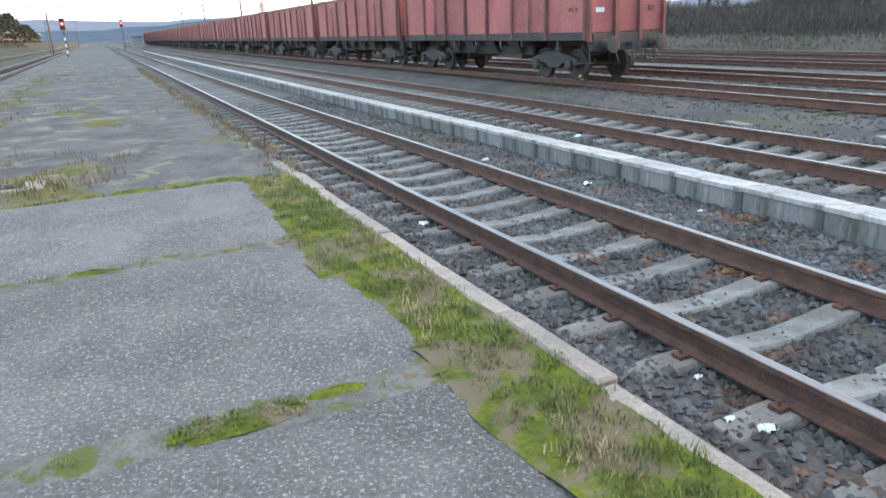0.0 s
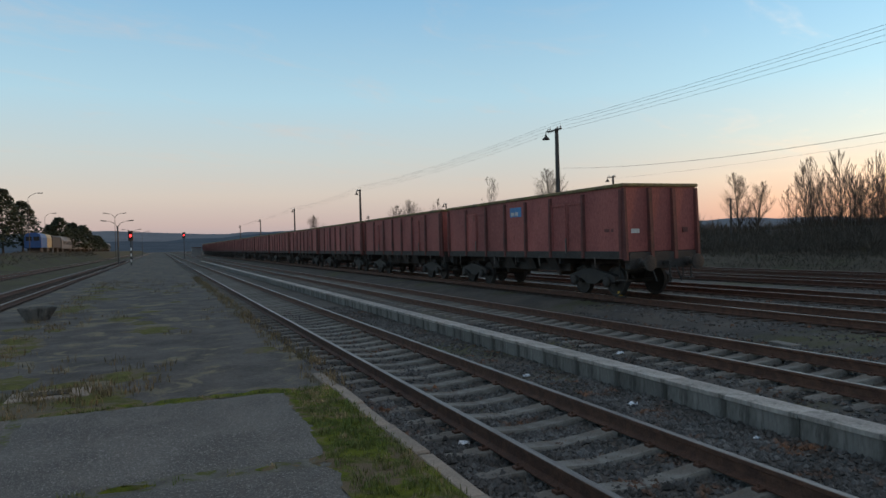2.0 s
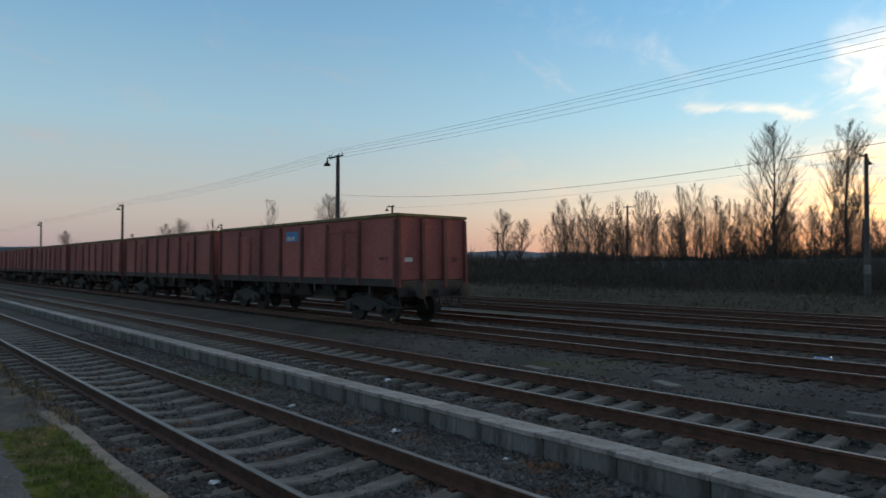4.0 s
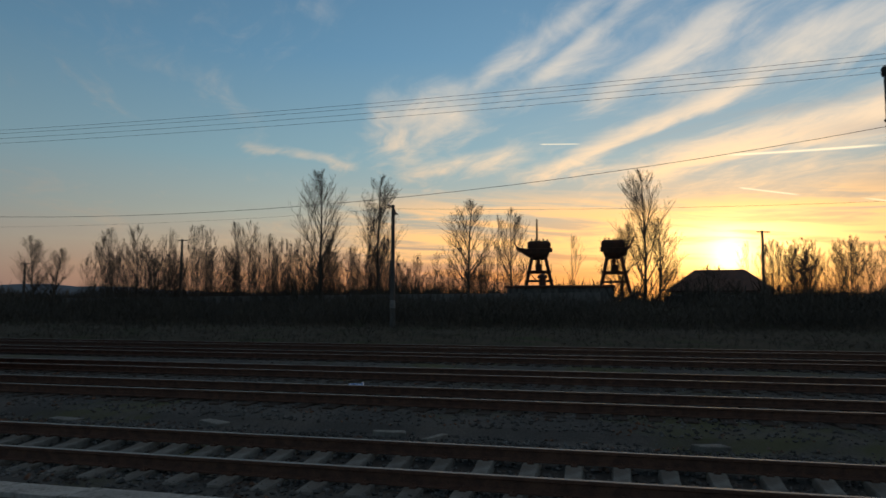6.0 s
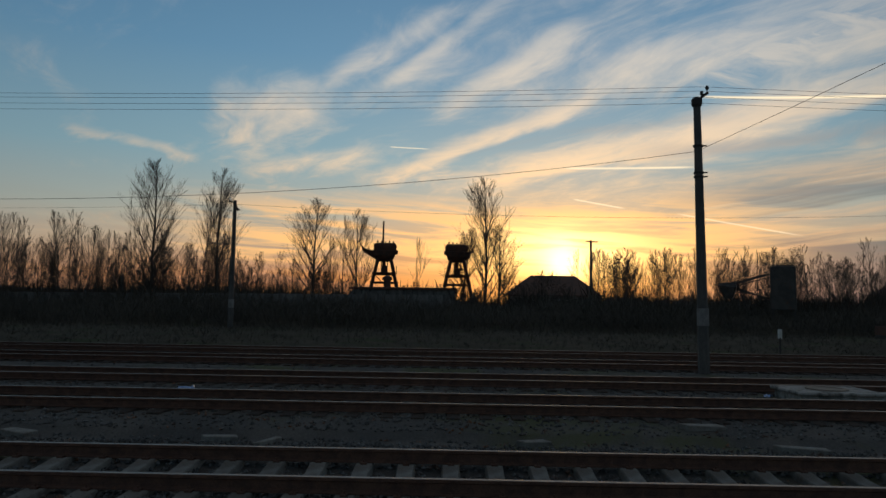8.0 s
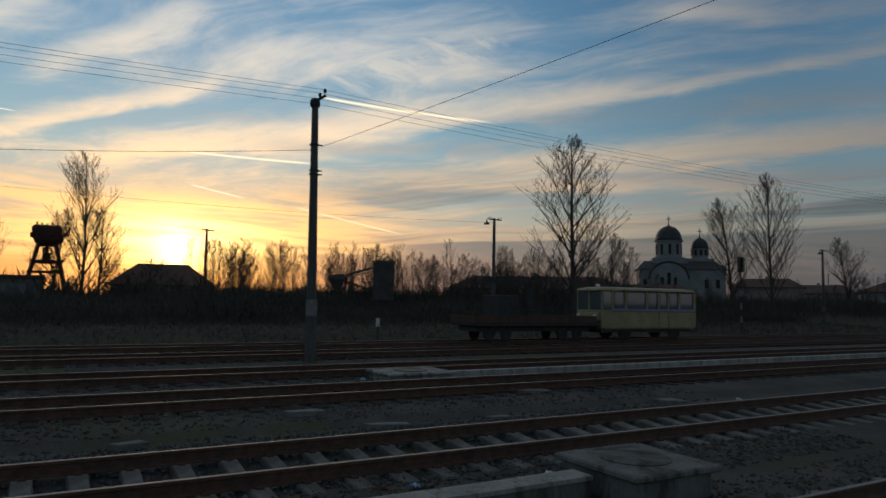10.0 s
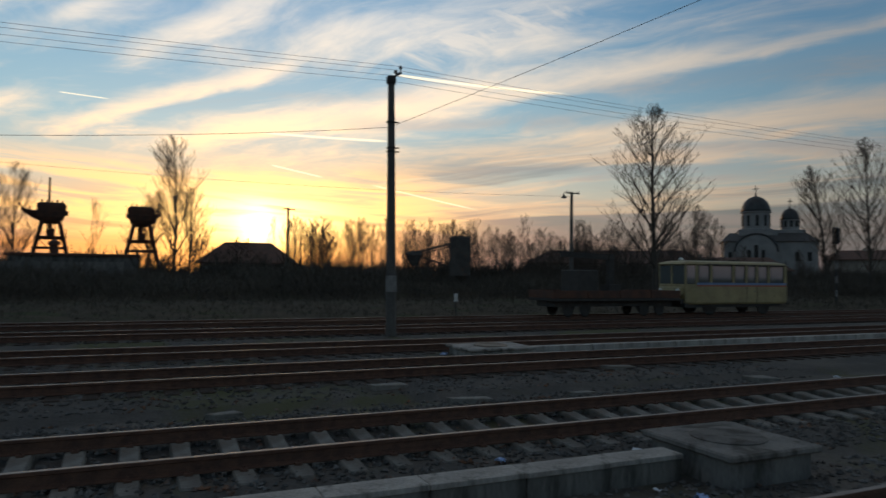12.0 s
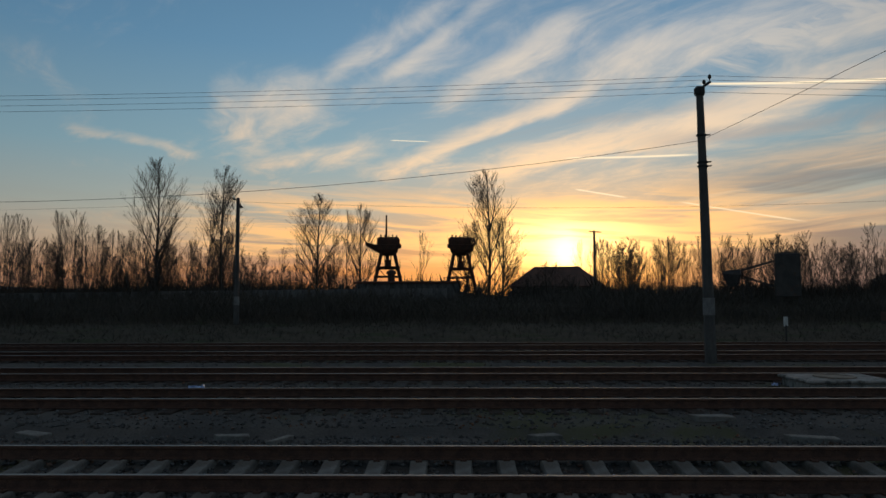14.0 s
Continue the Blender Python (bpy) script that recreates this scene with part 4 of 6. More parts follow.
# ---- poles, lamps and wires ----
def lamp_pole(at, height, lamp=True, arm=1.4, lean=(0, 0), band=True, label="", rz=0.0, bracket=False):
    p = thing("lamp_pole" if lamp else "utility_pole", label or "weathered concrete pole with a crossarm and an enamel lamp", "pole", at, "yard poles", rz=rz)
    top = Vector((lean[0], lean[1], height))
    g = Geo()
    rings = []
    for t in (0, 0.25, 0.5, 0.75, 1.0):
        c, r = top * t + Vector((0, 0, -0.4 * (1 - t))), 0.185 - 0.075 * t
        rings.append([(c.x + r * math.cos(k * math.pi / 4 + 0.39), c.y + r * math.sin(k * math.pi / 4 + 0.39), c.z) for k in range(8)])
    part("shaft", g.loft(rings), M_POLE, p, "grey tapered concrete shaft")
    if band:
        part("painted_band", Geo().tube(top * (1.45 / height), top * (2.0 / height), 0.185, 0.18, 12), M_BAND, p, "faded pale band")
    if lamp:
        part("crossarm", Geo().beam(top + Vector((-0.15, -arm * 0.55, -0.12)), top + Vector((-0.15, arm * 0.55, -0.12)), 0.09, 0.09), M_UNDER, p, bevel=0.01)
        for k in (-0.5, -0.25, 0.35, 0.52):
            part("insulator", Geo().lathe([(0.015, 0.0), (0.02, 0.06), (0.05, 0.07), (0.045, 0.13), (0.02, 0.16)], tuple(top + Vector((-0.15, arm * k, -0.08))), "z", 8), M_WHITE, p)
        y = arm * 0.62
        g = Geo()
        pts = [top + Vector((-0.15, arm * 0.5, -0.12)), top + Vector((-0.15, y, -0.02)), top + Vector((-0.15, y + 0.12, -0.1)), top + Vector((-0.15, y + 0.13, -0.25))]
        for a, b in zip(pts, pts[1:]):
            g.tube(a, b, 0.022, 0.022, 6)
        part("lamp_arm", g, M_UNDER, p)
        part("lamp_shade", Geo().lathe([(0.05, 0.0), (0.07, -0.12), (0.20, -0.24), (0.23, -0.32), (0.21, -0.33)], tuple(top + Vector((-0.15, y + 0.13, -0.22))), "z", 14), M_UNDER, p, "dark enamel lamp shade")
    if bracket:
        for k, (dy, dz) in enumerate(((-0.10, 0.12), (-0.28, 0.30))):
            part("insulator", Geo().lathe([(0.015, 0.0), (0.02, 0.06), (0.06, 0.08), (0.055, 0.16), (0.02, 0.2)], tuple(top + Vector((0, dy - 0.06, dz - 0.08))), "z", 8), M_UNDER, p)
        part("bracket", Geo().beam(top + Vector((0, 0.05, -0.12)), top + Vector((0, -0.36, 0.18)), 0.07, 0.09), M_UNDER, p)
        part("pole_cap", Geo().lathe([(0.15, -0.28), (0.17, -0.2), (0.17, -0.05), (0.1, 0.02)], tuple(top), "z", 10), M_UNDER, p)
        for t in (0.82, 0.72, 0.705):
            part("clamp", Geo().lathe([(0.16, -0.03), (0.165, -0.02), (0.165, 0.02), (0.16, 0.03)], tuple(top * t), "z", 10).beam(top * t + Vector((0, -0.1, 0)), top * t + Vector((0, -0.28, 0.02)), 0.04, 0.04), M_UNDER, p)
    return p


def wire(a, b, sag, r=0.012, label="thin dark overhead wire between poles", steps=24):
    a, b = Vector(a), Vector(b)
    g = Geo()
    pts = [a.lerp(b, i / steps) + Vector((0, 0, -4 * sag * (i / steps) * (1 - i / steps))) for i in range(steps + 1)]
    g.pipe(pts, [r] * len(pts), 4)
    return tagged(part("overhead_wire", g, M_BLACK, None, label), "", "wire", "overhead wires")


NEAR_ROW = [(22.3, -7.95, 8.75), (22.3, 36.0, 8.6), (22.3, 80.2, 8.5), (22.3, 123.5, 8.6), (22.3, 168, 8.6), (22.3, 212, 8.6), (22.3, -52.0, 8.5)]
for i, (x, y, h) in enumerate(NEAR_ROW):
    lamp_pole((x, y, -0.1), h + 0.1, lamp=i > 0, band=i == 0, lean=(0.0, 0.12) if i == 0 else (0, 0), bracket=i == 0, label="tall leaning concrete pole with a bracket of insulators" if i == 0 else "")
FAR_ROW = [(45.4, 61.9), (45.3, 14.7), (45.4, -31.0), (47.0, -78.0), (45.5, 109.0), (45.5, 156.0)]
for x, y in FAR_ROW:
    lamp_pole((x, y, 0.0), 8.55, arm=1.1, rz=-90 if y == 14.7 else 0)
order = sorted(NEAR_ROW, key=lambda p: p[1])
for a, b in zip(order, order[1:]):
    for k, (dx, dz) in enumerate(((-0.15, 0.33), (-0.05, 0.22), (0.05, 0.05), (0.15, -0.12))):
        wire((a[0] + dx, a[1], a[2] + dz), (b[0] + dx, b[1], b[2] + dz), 0.35, 0.006)
# the slack line that crosses the yard to the platform
wire((22.3, -7.95, 7.05), (4.82, -11.77, 8.02), 0.05, 0.007, "slack service cable to the platform")
wire((22.3, -7.95, 7.0), (22.35, 36.0, 6.2), 1.45, 0.009, "slack service cable between poles")
wire((45.3, 14.7, 8.3), (45.4, 61.9, 8.3), 0.5, 0.007)
wire((45.3, 14.7, 8.3), (45.4, -31.0, 8.2), 0.5, 0.009)
for x, y, h in ((66.5, 45.8, 8.6), (70.5, -13.8, 8.5), (75.0, 24.6, 6.5), (62.0, 62.0, 6.0), (95.0, 78.0, 6.5), (112.0, -112.0, 11.0), (100.0, -168.0, 10.0)):
    p = lamp_pole((x, y, 0.1), h, lamp=False, band=False, label="slim far utility pole among the trees")
    part("crossarm", Geo().beam((0, -0.7, h - 0.15), (0, 0.5, h - 0.1), 0.09, 0.09), M_UNDER, p)


# ---- bare trees ----
def grow(seed, height, spread, upward, levels, first, girth, count=(9, 5, 4, 3), reach=0.40):
    """Trunk, limbs and twigs of a bare tree as three parts."""
    rng = random.Random(seed)
    parts = [Geo(), Geo(), Geo()]

    def limb(p, d, length, r, lev):
        steps = 5 if lev == 0 else (4 if lev == 1 else 2)
        pts, rad = [p.copy()], [r]
        dd = d.copy()
        for i in range(steps):
            bend = Vector((rng.uniform(-1, 1), rng.uniform(-1, 1), rng.uniform(-0.2, 0.8))) * (0.05 if lev == 0 else 0.085)
            dd = (dd + bend + Vector((0, 0, upward * (0.09 if lev else 0.0)))).normalized()
            pts.append(pts[-1] + dd * (length / steps))
            rad.append(max(r * (1 - 0.85 * (i + 1) / steps), 0.0065))
        g = parts[min(lev, 2)]
        g.pipe(pts, rad, (8, 5, 3, 3, 3)[lev])
        if lev >= levels:
            return
        k = count[lev]
        for i in range(k):
            t = first + (1 - first) * (i + rng.uniform(0.1, 0.9)) / k if lev == 0 else 0.2 + 0.78 * (i + rng.uniform(0, 1)) / k
            f = t * steps
            j = min(int(f), steps - 1)
            at = pts[j].lerp(pts[j + 1], f - j)
            ang = rng.uniform(0, 2 * math.pi) if lev == 0 else rng.uniform(0, 2 * math.pi)
            out_ = Vector((math.cos(ang), math.sin(ang), 0))
            base = (pts[j + 1] - pts[j]).normalized()
            nd = (base * upward + out_ * spread * rng.uniform(0.7, 1.2) + Vector((0, 0, 0.25))).normalized()
            ln = (height * reach * (0.10 + 0.95 * math.sin(math.pi * min(1.0, t * 0.78 + 0.22))) if lev == 0 else length * rng.uniform(0.36, 0.62) * (1.15 - 0.5 * t))
            if lev == 0:
                ln = min(ln, height * 0.36, height * (0.05 + 0.62 * (1 - t)))
            limb(at, nd, ln, max(rad[j] * (0.45 if lev == 0 else 0.5), 0.0095), lev + 1)

    limb(Vector((0, 0, -0.3)), Vector((rng.uniform(-0.04, 0.04), rng.uniform(-0.04, 0.04), 1)), height, girth, 0)
    return [mesh_of("trunk", parts[0], M_BARK, True), mesh_of("limb_work", parts[1], M_BARK, True), mesh_of("crown", parts[2], M_TWIG)]


POPLAR = [grow(11 + i, 12, 0.72, 0.85, 3, 0.08, 0.14, (34, 9, 4), 0.40) for i in range(4)]
ASH = [grow(31 + i, 12, 0.88, 0.8, 3, 0.12, 0.17, (34, 10, 5), 0.42) for i in range(3)]
SLIM = [grow(51 + i, 8, 0.55, 0.9, 3, 0.08, 0.05, (16, 5, 3), 0.32) for i in range(5)]
TUFT = [grow(71 + i, 5, 0.8, 0.85, 3, 0.04, 0.04, (17, 6, 4), 0.48) for i in range(4)]


def tree(kind, az, dist, height, label, ground_z=0.8, seed=0, group="bare trees"):
    rng = random.Random(seed * 7 + round(az * 10))
    base = {"poplar": (POPLAR, 12), "ash": (ASH, 12), "slim": (SLIM, 8), "tuft": (TUFT, 5)}[kind]
    meshes = base[0][rng.randrange(len(base[0]))]
    x, y = dist * math.sin(radians(az)), dist * math.cos(radians(az))
    t = thing("tree", label, "tree", (x, y, ground_z), group, rz=rng.uniform(0, 360))
    s = height / base[1]
    s *= 0.93
    t.scale = (s * rng.uniform(0.95, 1.15), s * rng.uniform(0.95, 1.15), s)
    for m, nm in zip(meshes, ("trunk", "limb_work", "crown")):
        tagged(part(nm, m, None, t), kind="stuff" if nm != "trunk" else "")
    return t


def by_angle(dist, el, ground_z):
    """Height of a thing that tops out at that elevation."""
    return 1.92 + dist * math.tan(radians(el)) - ground_z


BARE = "leafless young poplar with fine upright twigs"
for kind, az_, dist, el_ in (
        ("poplar", 66.0, 72, 11.3), ("poplar", 70.9, 74, 11.0), ("slim", 69.6, 74, 9.0), ("ash", 78.4, 80, 9.0), ("slim", 80.6, 80, 7.8), ("poplar", 81.9, 84, 8.1), ("slim", 79.8, 82, 6.0),
        ("poplar", 92.4, 82, 11.2), ("ash", 93.6, 82, 7.0), ("ash", 90.6, 88, 6.8), ("slim", 86.8, 95, 6.0), ("slim", 100.0, 95, 5.0), ("ash", 130.9, 62, 14.4), ("ash", 142.8, 95, 8.9), ("poplar", 145.6, 92, 10.5),
        ("ash", 150.5, 120, 5.4), ("slim", 154.9, 120, 4.5), ("ash", 133.8, 100, 6.0), ("slim", 120.8, 90, 5.6), ("ash", 31.6, 95, 6.3), ("slim", 26.0, 110, 5.9), ("ash", 45.6, 85, 5.0), ("ash", 46.8, 88, 4.2), ("slim", 22.0, 130, 4.0), ("ash", 20.0, 140, 3.9), ("ash", 18.6, 150, 3.4), ("ash", 12.0, 190, 2.7)):
    tree(kind, az_, dist, by_angle(dist, el_, 0.8), BARE if kind != "ash" else "leafless broad tree with spreading limbs")
rng = random.Random(99)
for i in range(90):
    az_ = 49 + i * 0.27 + rng.uniform(-0.3, 0.3)
    d = rng.uniform(66, 90)
    tree("slim", az_, d, by_angle(d, rng.uniform(3.0, 6.4) + (0.8 if 56 < az_ < 62 else 0), 0.8), "slim leafless sapling in a thicket", seed=i, group="thicket saplings")
for i in range(56):
    az_ = 101.0 + i * 0.62 + rng.uniform(-0.3, 0.3)
    d = rng.uniform(62, 74)
    tree(rng.choice(["slim", "slim", "tuft"]), az_, d, by_angle(d, rng.uniform(3.2, 5.4) if az_ < 120 else rng.uniform(2.4, 4.4), 0.8), "leafless bush in a thicket", seed=i + 70, group="thicket bushes")


def thicket(count, az0, az1, d0, d1, e0, e1, seed):
    """Many overlapping saplings as one tangle."""
    rs = np.random.RandomState(seed)
    vs, fs, o = [], [], 0
    sources = []
    for meshes in SLIM + TUFT[:2]:
        pv, pf, k = [], [], 0
        for m in meshes:
            co = np.empty(len(m.vertices) * 3)
            m.vertices.foreach_get("co", co)
            pv.append(co.reshape(-1, 3))
            pf += [tuple(q + k for q in p.vertices) for p in m.polygons if len(p.vertices) == 4]
            k += len(m.vertices)
        sources.append((np.concatenate(pv), np.array(pf)))
    for i in range(count):
        v_, f_ = sources[rs.randint(len(sources))]
        az_, d = rs.uniform(az0, az1), rs.uniform(d0, d1)
        tall = by_angle(d, rs.uniform(e0, e1), 0.6)
        k = tall / v_[:, 2].max()
        t = rs.uniform(0, 6.28)
        c, q = math.cos(t) * k, math.sin(t) * k
        vs.append(v_ @ np.array([[c, q, 0], [-q, c, 0], [0, 0, k]]) + (d * math.sin(radians(az_)), d * math.cos(radians(az_)), 0.6))
        fs.append(f_ + o)
        o += len(v_)
    g = Geo()
    g.v = [tuple(p) for p in np.concatenate(vs).tolist()]
    g.f = [tuple(p) for p in np.concatenate(fs).tolist()]
    g.m = [0] * len(g.f)
    return g


for args in ((115, 101, 136, 72, 92, 2.4, 4.8, 41), (90, 50, 80, 80, 100, 2.0, 4.2, 42), (50, 134, 165, 75, 110, 1.2, 2.6, 43)):
    o = part("sapling_thicket", thicket(*args), M_TWIG, None, "dense leafless saplings behind the yard")
    tagged(o, "", "thicket", "", "stuff")
for i in range(72):
    az_ = 60 + i * 0.55 + rng.uniform(-0.3, 0.3)
    d = rng.uniform(64, 92)
    tree("tuft", az_, d, by_angle(d, rng.uniform(1.7, 3.3) * (0.6 if 82.3 < az_ < 92 else 1.0), 0.8), "low leafless bush beside the wall", seed=i + 150, group="thicket bushes")

# ---- scrub along the yard: one tangle of stems ----
def tangle(count, x0, x1, y0, y1, h0, h1, seed, r=0.012, lean=0.35, base=None):
    rs = np.random.RandomState(seed)
    g = Geo()
    vs, fs = [], []
    for i in range(count):
        x, y = rs.uniform(x0, x1), rs.uniform(y0, y1)
        z = (base if base is not None else land(x, y)) - 0.05
        h = rs.uniform(h0, h1) * (0.75 + 0.5 * fuzz(x, y, 0.12, 6))
        for b in range(4):
            tx, ty = x + rs.uniform(-lean, lean) * h, y + rs.uniform(-lean, lean) * h
            t0 = 0.0 if b == 0 else rs.uniform(0.15, 0.6)
            ax, ay, az0 = x + (tx - x) * t0 * 0.3, y + (ty - y) * t0 * 0.3, z + h * t0
            zt = z + h * (1.0 if b == 0 else rs.uniform(t0 + 0.2, 1.05))
            o = len(vs)
            a = rs.uniform(0, 6.28)
            c, s = math.cos(a) * r * 2, math.sin(a) * r * 2
            vs.extend([(ax + c, ay + s, az0), (ax - s, ay + c, az0), (ax - c, ay - s, az0), (tx, ty, zt)])
            fs.extend([(o, o + 1, o + 3), (o + 1, o + 2, o + 3), (o + 2, o, o + 3)])
    g.v, g.f, g.m = vs, fs, [0] * len(fs)
    return g


scrub = part("scrub", tangle(26000, 46.5, 60, -75, 110, 0.5, 2.1, 3, 0.012, 0.6), M_SCRUB, None, "dark winter scrub behind the sidings")
tagged(scrub, "", "scrub", "", "stuff")
for args in ((5200, 62, 82, -75, -14, 1.2, 3.2, 11, 0.016, 0.16), (6000, 64, 86, 16, 78, 1.2, 3.4, 12, 0.016, 0.16), (2500, 64, 84, -14, 16, 0.8, 2.4, 13, 0.014, 0.25), (3500, 50, 75, -130, -75, 1.2, 3.0, 14, 0.02, 0.2)):
    stems = part("stem_thicket", tangle(*args), M_SCRUB, None, "upright dark stems of a winter thicket")
    tagged(stems, "", "thicket", "", "stuff")
bank_scrub = part("bank_scrub", tangle(900, -21, -17.5, 95, 240, 0.15, 0.6, 8, 0.02, 0.8), M_SCRUB, None, "low dark scrub below the parked train")
tagged(bank_scrub, "", "scrub", "", "stuff")
weeds = part("dry_weeds", tangle(12000, 31.5, 46.5, -70, 90, 0.12, 0.6, 5, 0.007, 0.8), M_WEED, None, "dead weeds on the rough ground past the tracks")
tagged(weeds, "", "weeds", "", "stuff")
far_scrub = part("distant_thicket", tangle(9000, 60, 140, -260, 300, 1.5, 4.5, 7, 0.05), M_SCRUB, None, "grey-brown thicket in the distance")
tagged(far_scrub, "", "thicket", "", "stuff")


def polar(az, dist):
    return dist * math.sin(radians(az)), dist * math.cos(radians(az))


# ---- wall, sheds and hoppers beyond the yard ----
bw = thing("boundary_wall", "long dark concrete boundary wall in panels", "wall", (63.0, 0, 0), "", "structure")
y = 1.0
while y < 58:
    part("wall_panel", Geo().box(-0.08, 0.08, 0.01, 2.99, 0.0, 2.72 - 0.008 * y), M_DIRTY, bw, at=(0, y, 0))
    part("wall_post", Geo().box(-0.13, 0.13, -0.12, 0.12, 0.0, 2.76 - 0.008 * y), M_POLE, bw, at=(0, y, 0))
    y += 3.0
shed = thing("flat_shed", "low flat-roofed shed of stained plaster", "shed", (67.0, 4.2, 0))
part("shed_wall", Geo().box(-3, 3, -4.2, 5.4, 0, 3.15), M_DIRTY, shed)
part("shed_roof", Geo().box(-3.2, 3.2, -4.4, 5.6, 3.15, 3.38), M_ROOF, shed, "thin flat roof slab", bevel=0.03)
part("roof_vent", Geo().lathe([(0.35, 3.38), (0.35, 4.1), (0.5, 4.15), (0.45, 4.4), (0.1, 4.6)], (0, 2.4, 0), "z", 12), M_RUSTY, shed)


def hopper(az, dist, label, mirrored, mast, reach, deck_z):
    """Derelict loading bunker: splayed legs, open decks, boxy bin with a claw-like chute."""
    x, y = polar(az, dist)
    h = thing("loading_hopper", label, "hopper", (x, y, 0.6), "derelict hoppers", rz=-(az - 90))
    s = -1 if mirrored else 1
    zb, zt = 6.6, 8.75
    foot, head = 2.3, 0.78

    def spread(z):
        return foot + (head - foot) * z / zb

    for a in (-1, 1):
        for b in (-1, 1):
            part("leg", Geo().beam((b * 1.6, a * foot, 0), (b * 0.8, a * head, zb + 0.3), 0.30, 0.30), M_RUSTY, h, "splayed rusty leg")
    for b in (-0.35, 0.35):
        part("inner_post", Geo().beam((0.3, b, deck_z), (0.3, b * 1.1, zb + 0.1), 0.12, 0.12), M_RUSTY, h)
    for z in (deck_z, deck_z - 1.05, 1.6):
        q = spread(z)
        d = 1.6 - 0.8 * z / zb
        for b in (-1, 1):
            part("brace", Geo().beam((b * d, -q - 0.3, z), (b * d, q + 0.3, z), 0.16, 0.22), M_RUSTY, h)
        for a in (-1, 1):
            part("brace", Geo().beam((-d, a * q, z), (d, a * q, z), 0.16, 0.2), M_RUSTY, h)
    q = spread(deck_z)
    for a in (-1, 1):
        part("cross_brace", Geo().beam((1.0, a * q, deck_z), (1.0, a * 0.2, deck_z - 1.05), 0.09, 0.09), M_RUSTY, h)
    part("working_deck", Geo().box(-1.3, 1.3, -q - 0.35, q + 0.35, deck_z + 0.11, deck_z + 0.2), M_RUSTY, h)
    for a in (-q - 0.3, q + 0.3):
        part("deck_rail", Geo().tube((-1.2, a, deck_z + 0.15), (-1.2, a, deck_z + 1.0), 0.035, 0.035, 6).tube((-1.2, a, deck_z + 0.98), (1.2, a, deck_z + 0.98), 0.03, 0.03, 6), M_RUSTY, h)
    part("motor_box", Geo().box(-0.4, 0.4, -0.36, 0.30, deck_z + 0.2, deck_z + 1.05).lathe([(0.24, deck_z + 1.0), (0.24, zb + 0.1)], (0, 0.05, 0), "z", 10), M_RUSTY, h, bevel=0.05)
    ring = lambda z, wx, wy, o=0.0: [(-wx, o - wy, z), (wx, o - wy * 0.96, z), (wx, o + wy, z), (-wx, o + wy * 1.04, z)]
    part("bin", Geo().loft([ring(zb - 0.15, 0.7, 0.86), ring(zb + 0.12, 0.95, 1.12), ring(zb + 0.5, 1.15, 1.34, s * 0.06), ring(zb + 1.15, 1.25, 1.42, s * 0.03)]), M_RUSTY, h, "dented rusty funnel", bevel=0.05)
    part("cabin", Geo().loft([ring(zb + 1.12, 1.2, 1.36, -s * 0.05), ring(zb + 1.65, 1.24, 1.40, -s * 0.10), ring(zt - 0.25, 1.2, 1.34, -s * 0.06), ring(zt - 0.06, 1.0, 1.12, -s * 0.12)]), M_RUSTY, h, "rusty cabin on top", bevel=0.06)
    g = Geo()
    r2 = lambda y_, z, w_, t: [(-w_, y_, z), (w_, y_, z), (w_, y_, z + t), (-w_, y_, z + t)]
    g.loft([r2(s * 0.9, zb + 0.02, 0.7, 1.0), r2(s * 1.55, zb + 0.35, 0.5, 0.85), r2(s * (reach - 0.75), zb + 0.75, 0.4, 0.55), r2(s * (reach - 0.15), zb + 1.15, 0.3, 0.42)])
    part("chute", g, M_RUSTY, h, "bent chute", bevel=0.04)
    part("chute_lip", Geo().beam((0, s * (reach - 0.3), zb + 1.3), (0, s * reach, zb + 1.95), 0.5, 0.16).beam((0, s * (reach - 0.9), zb + 1.1), (0, s * (reach - 1.0), zb + 1.6), 0.1, 0.1), M_RUSTY, h)
    part("side_box", Geo().box(-0.5, 0.5, *sorted((-s * 1.2, -s * 1.66)), zb + 0.75, zb + 1.3), M_RUSTY, h, bevel=0.1)
    for k, up in enumerate((0.02, 0.10, 0.0, 0.07, 0.12)):
        q = -0.95 + k * 0.48
        part("roof_rib", Geo().beam((-1.0, q - s * 0.1, zt + up), (1.0, q - s * 0.1, zt + up), 0.16, 0.2), M_RUSTY, h)
    if mast:
        part("mast", Geo().tube((0.2, 0.2, zt - 0.5), (0.2, 0.2, zt + 2.75), 0.13, 0.10, 8), M_RUSTY, h)
    return h


hopper(84.1, 86, "derelict rusty loading hopper on splayed legs with a mast", False, True, 2.95, 4.85)
hopper(90.15, 86, "derelict rusty loading hopper on splayed legs beside a bare tree", True, False, 2.1, 4.7)


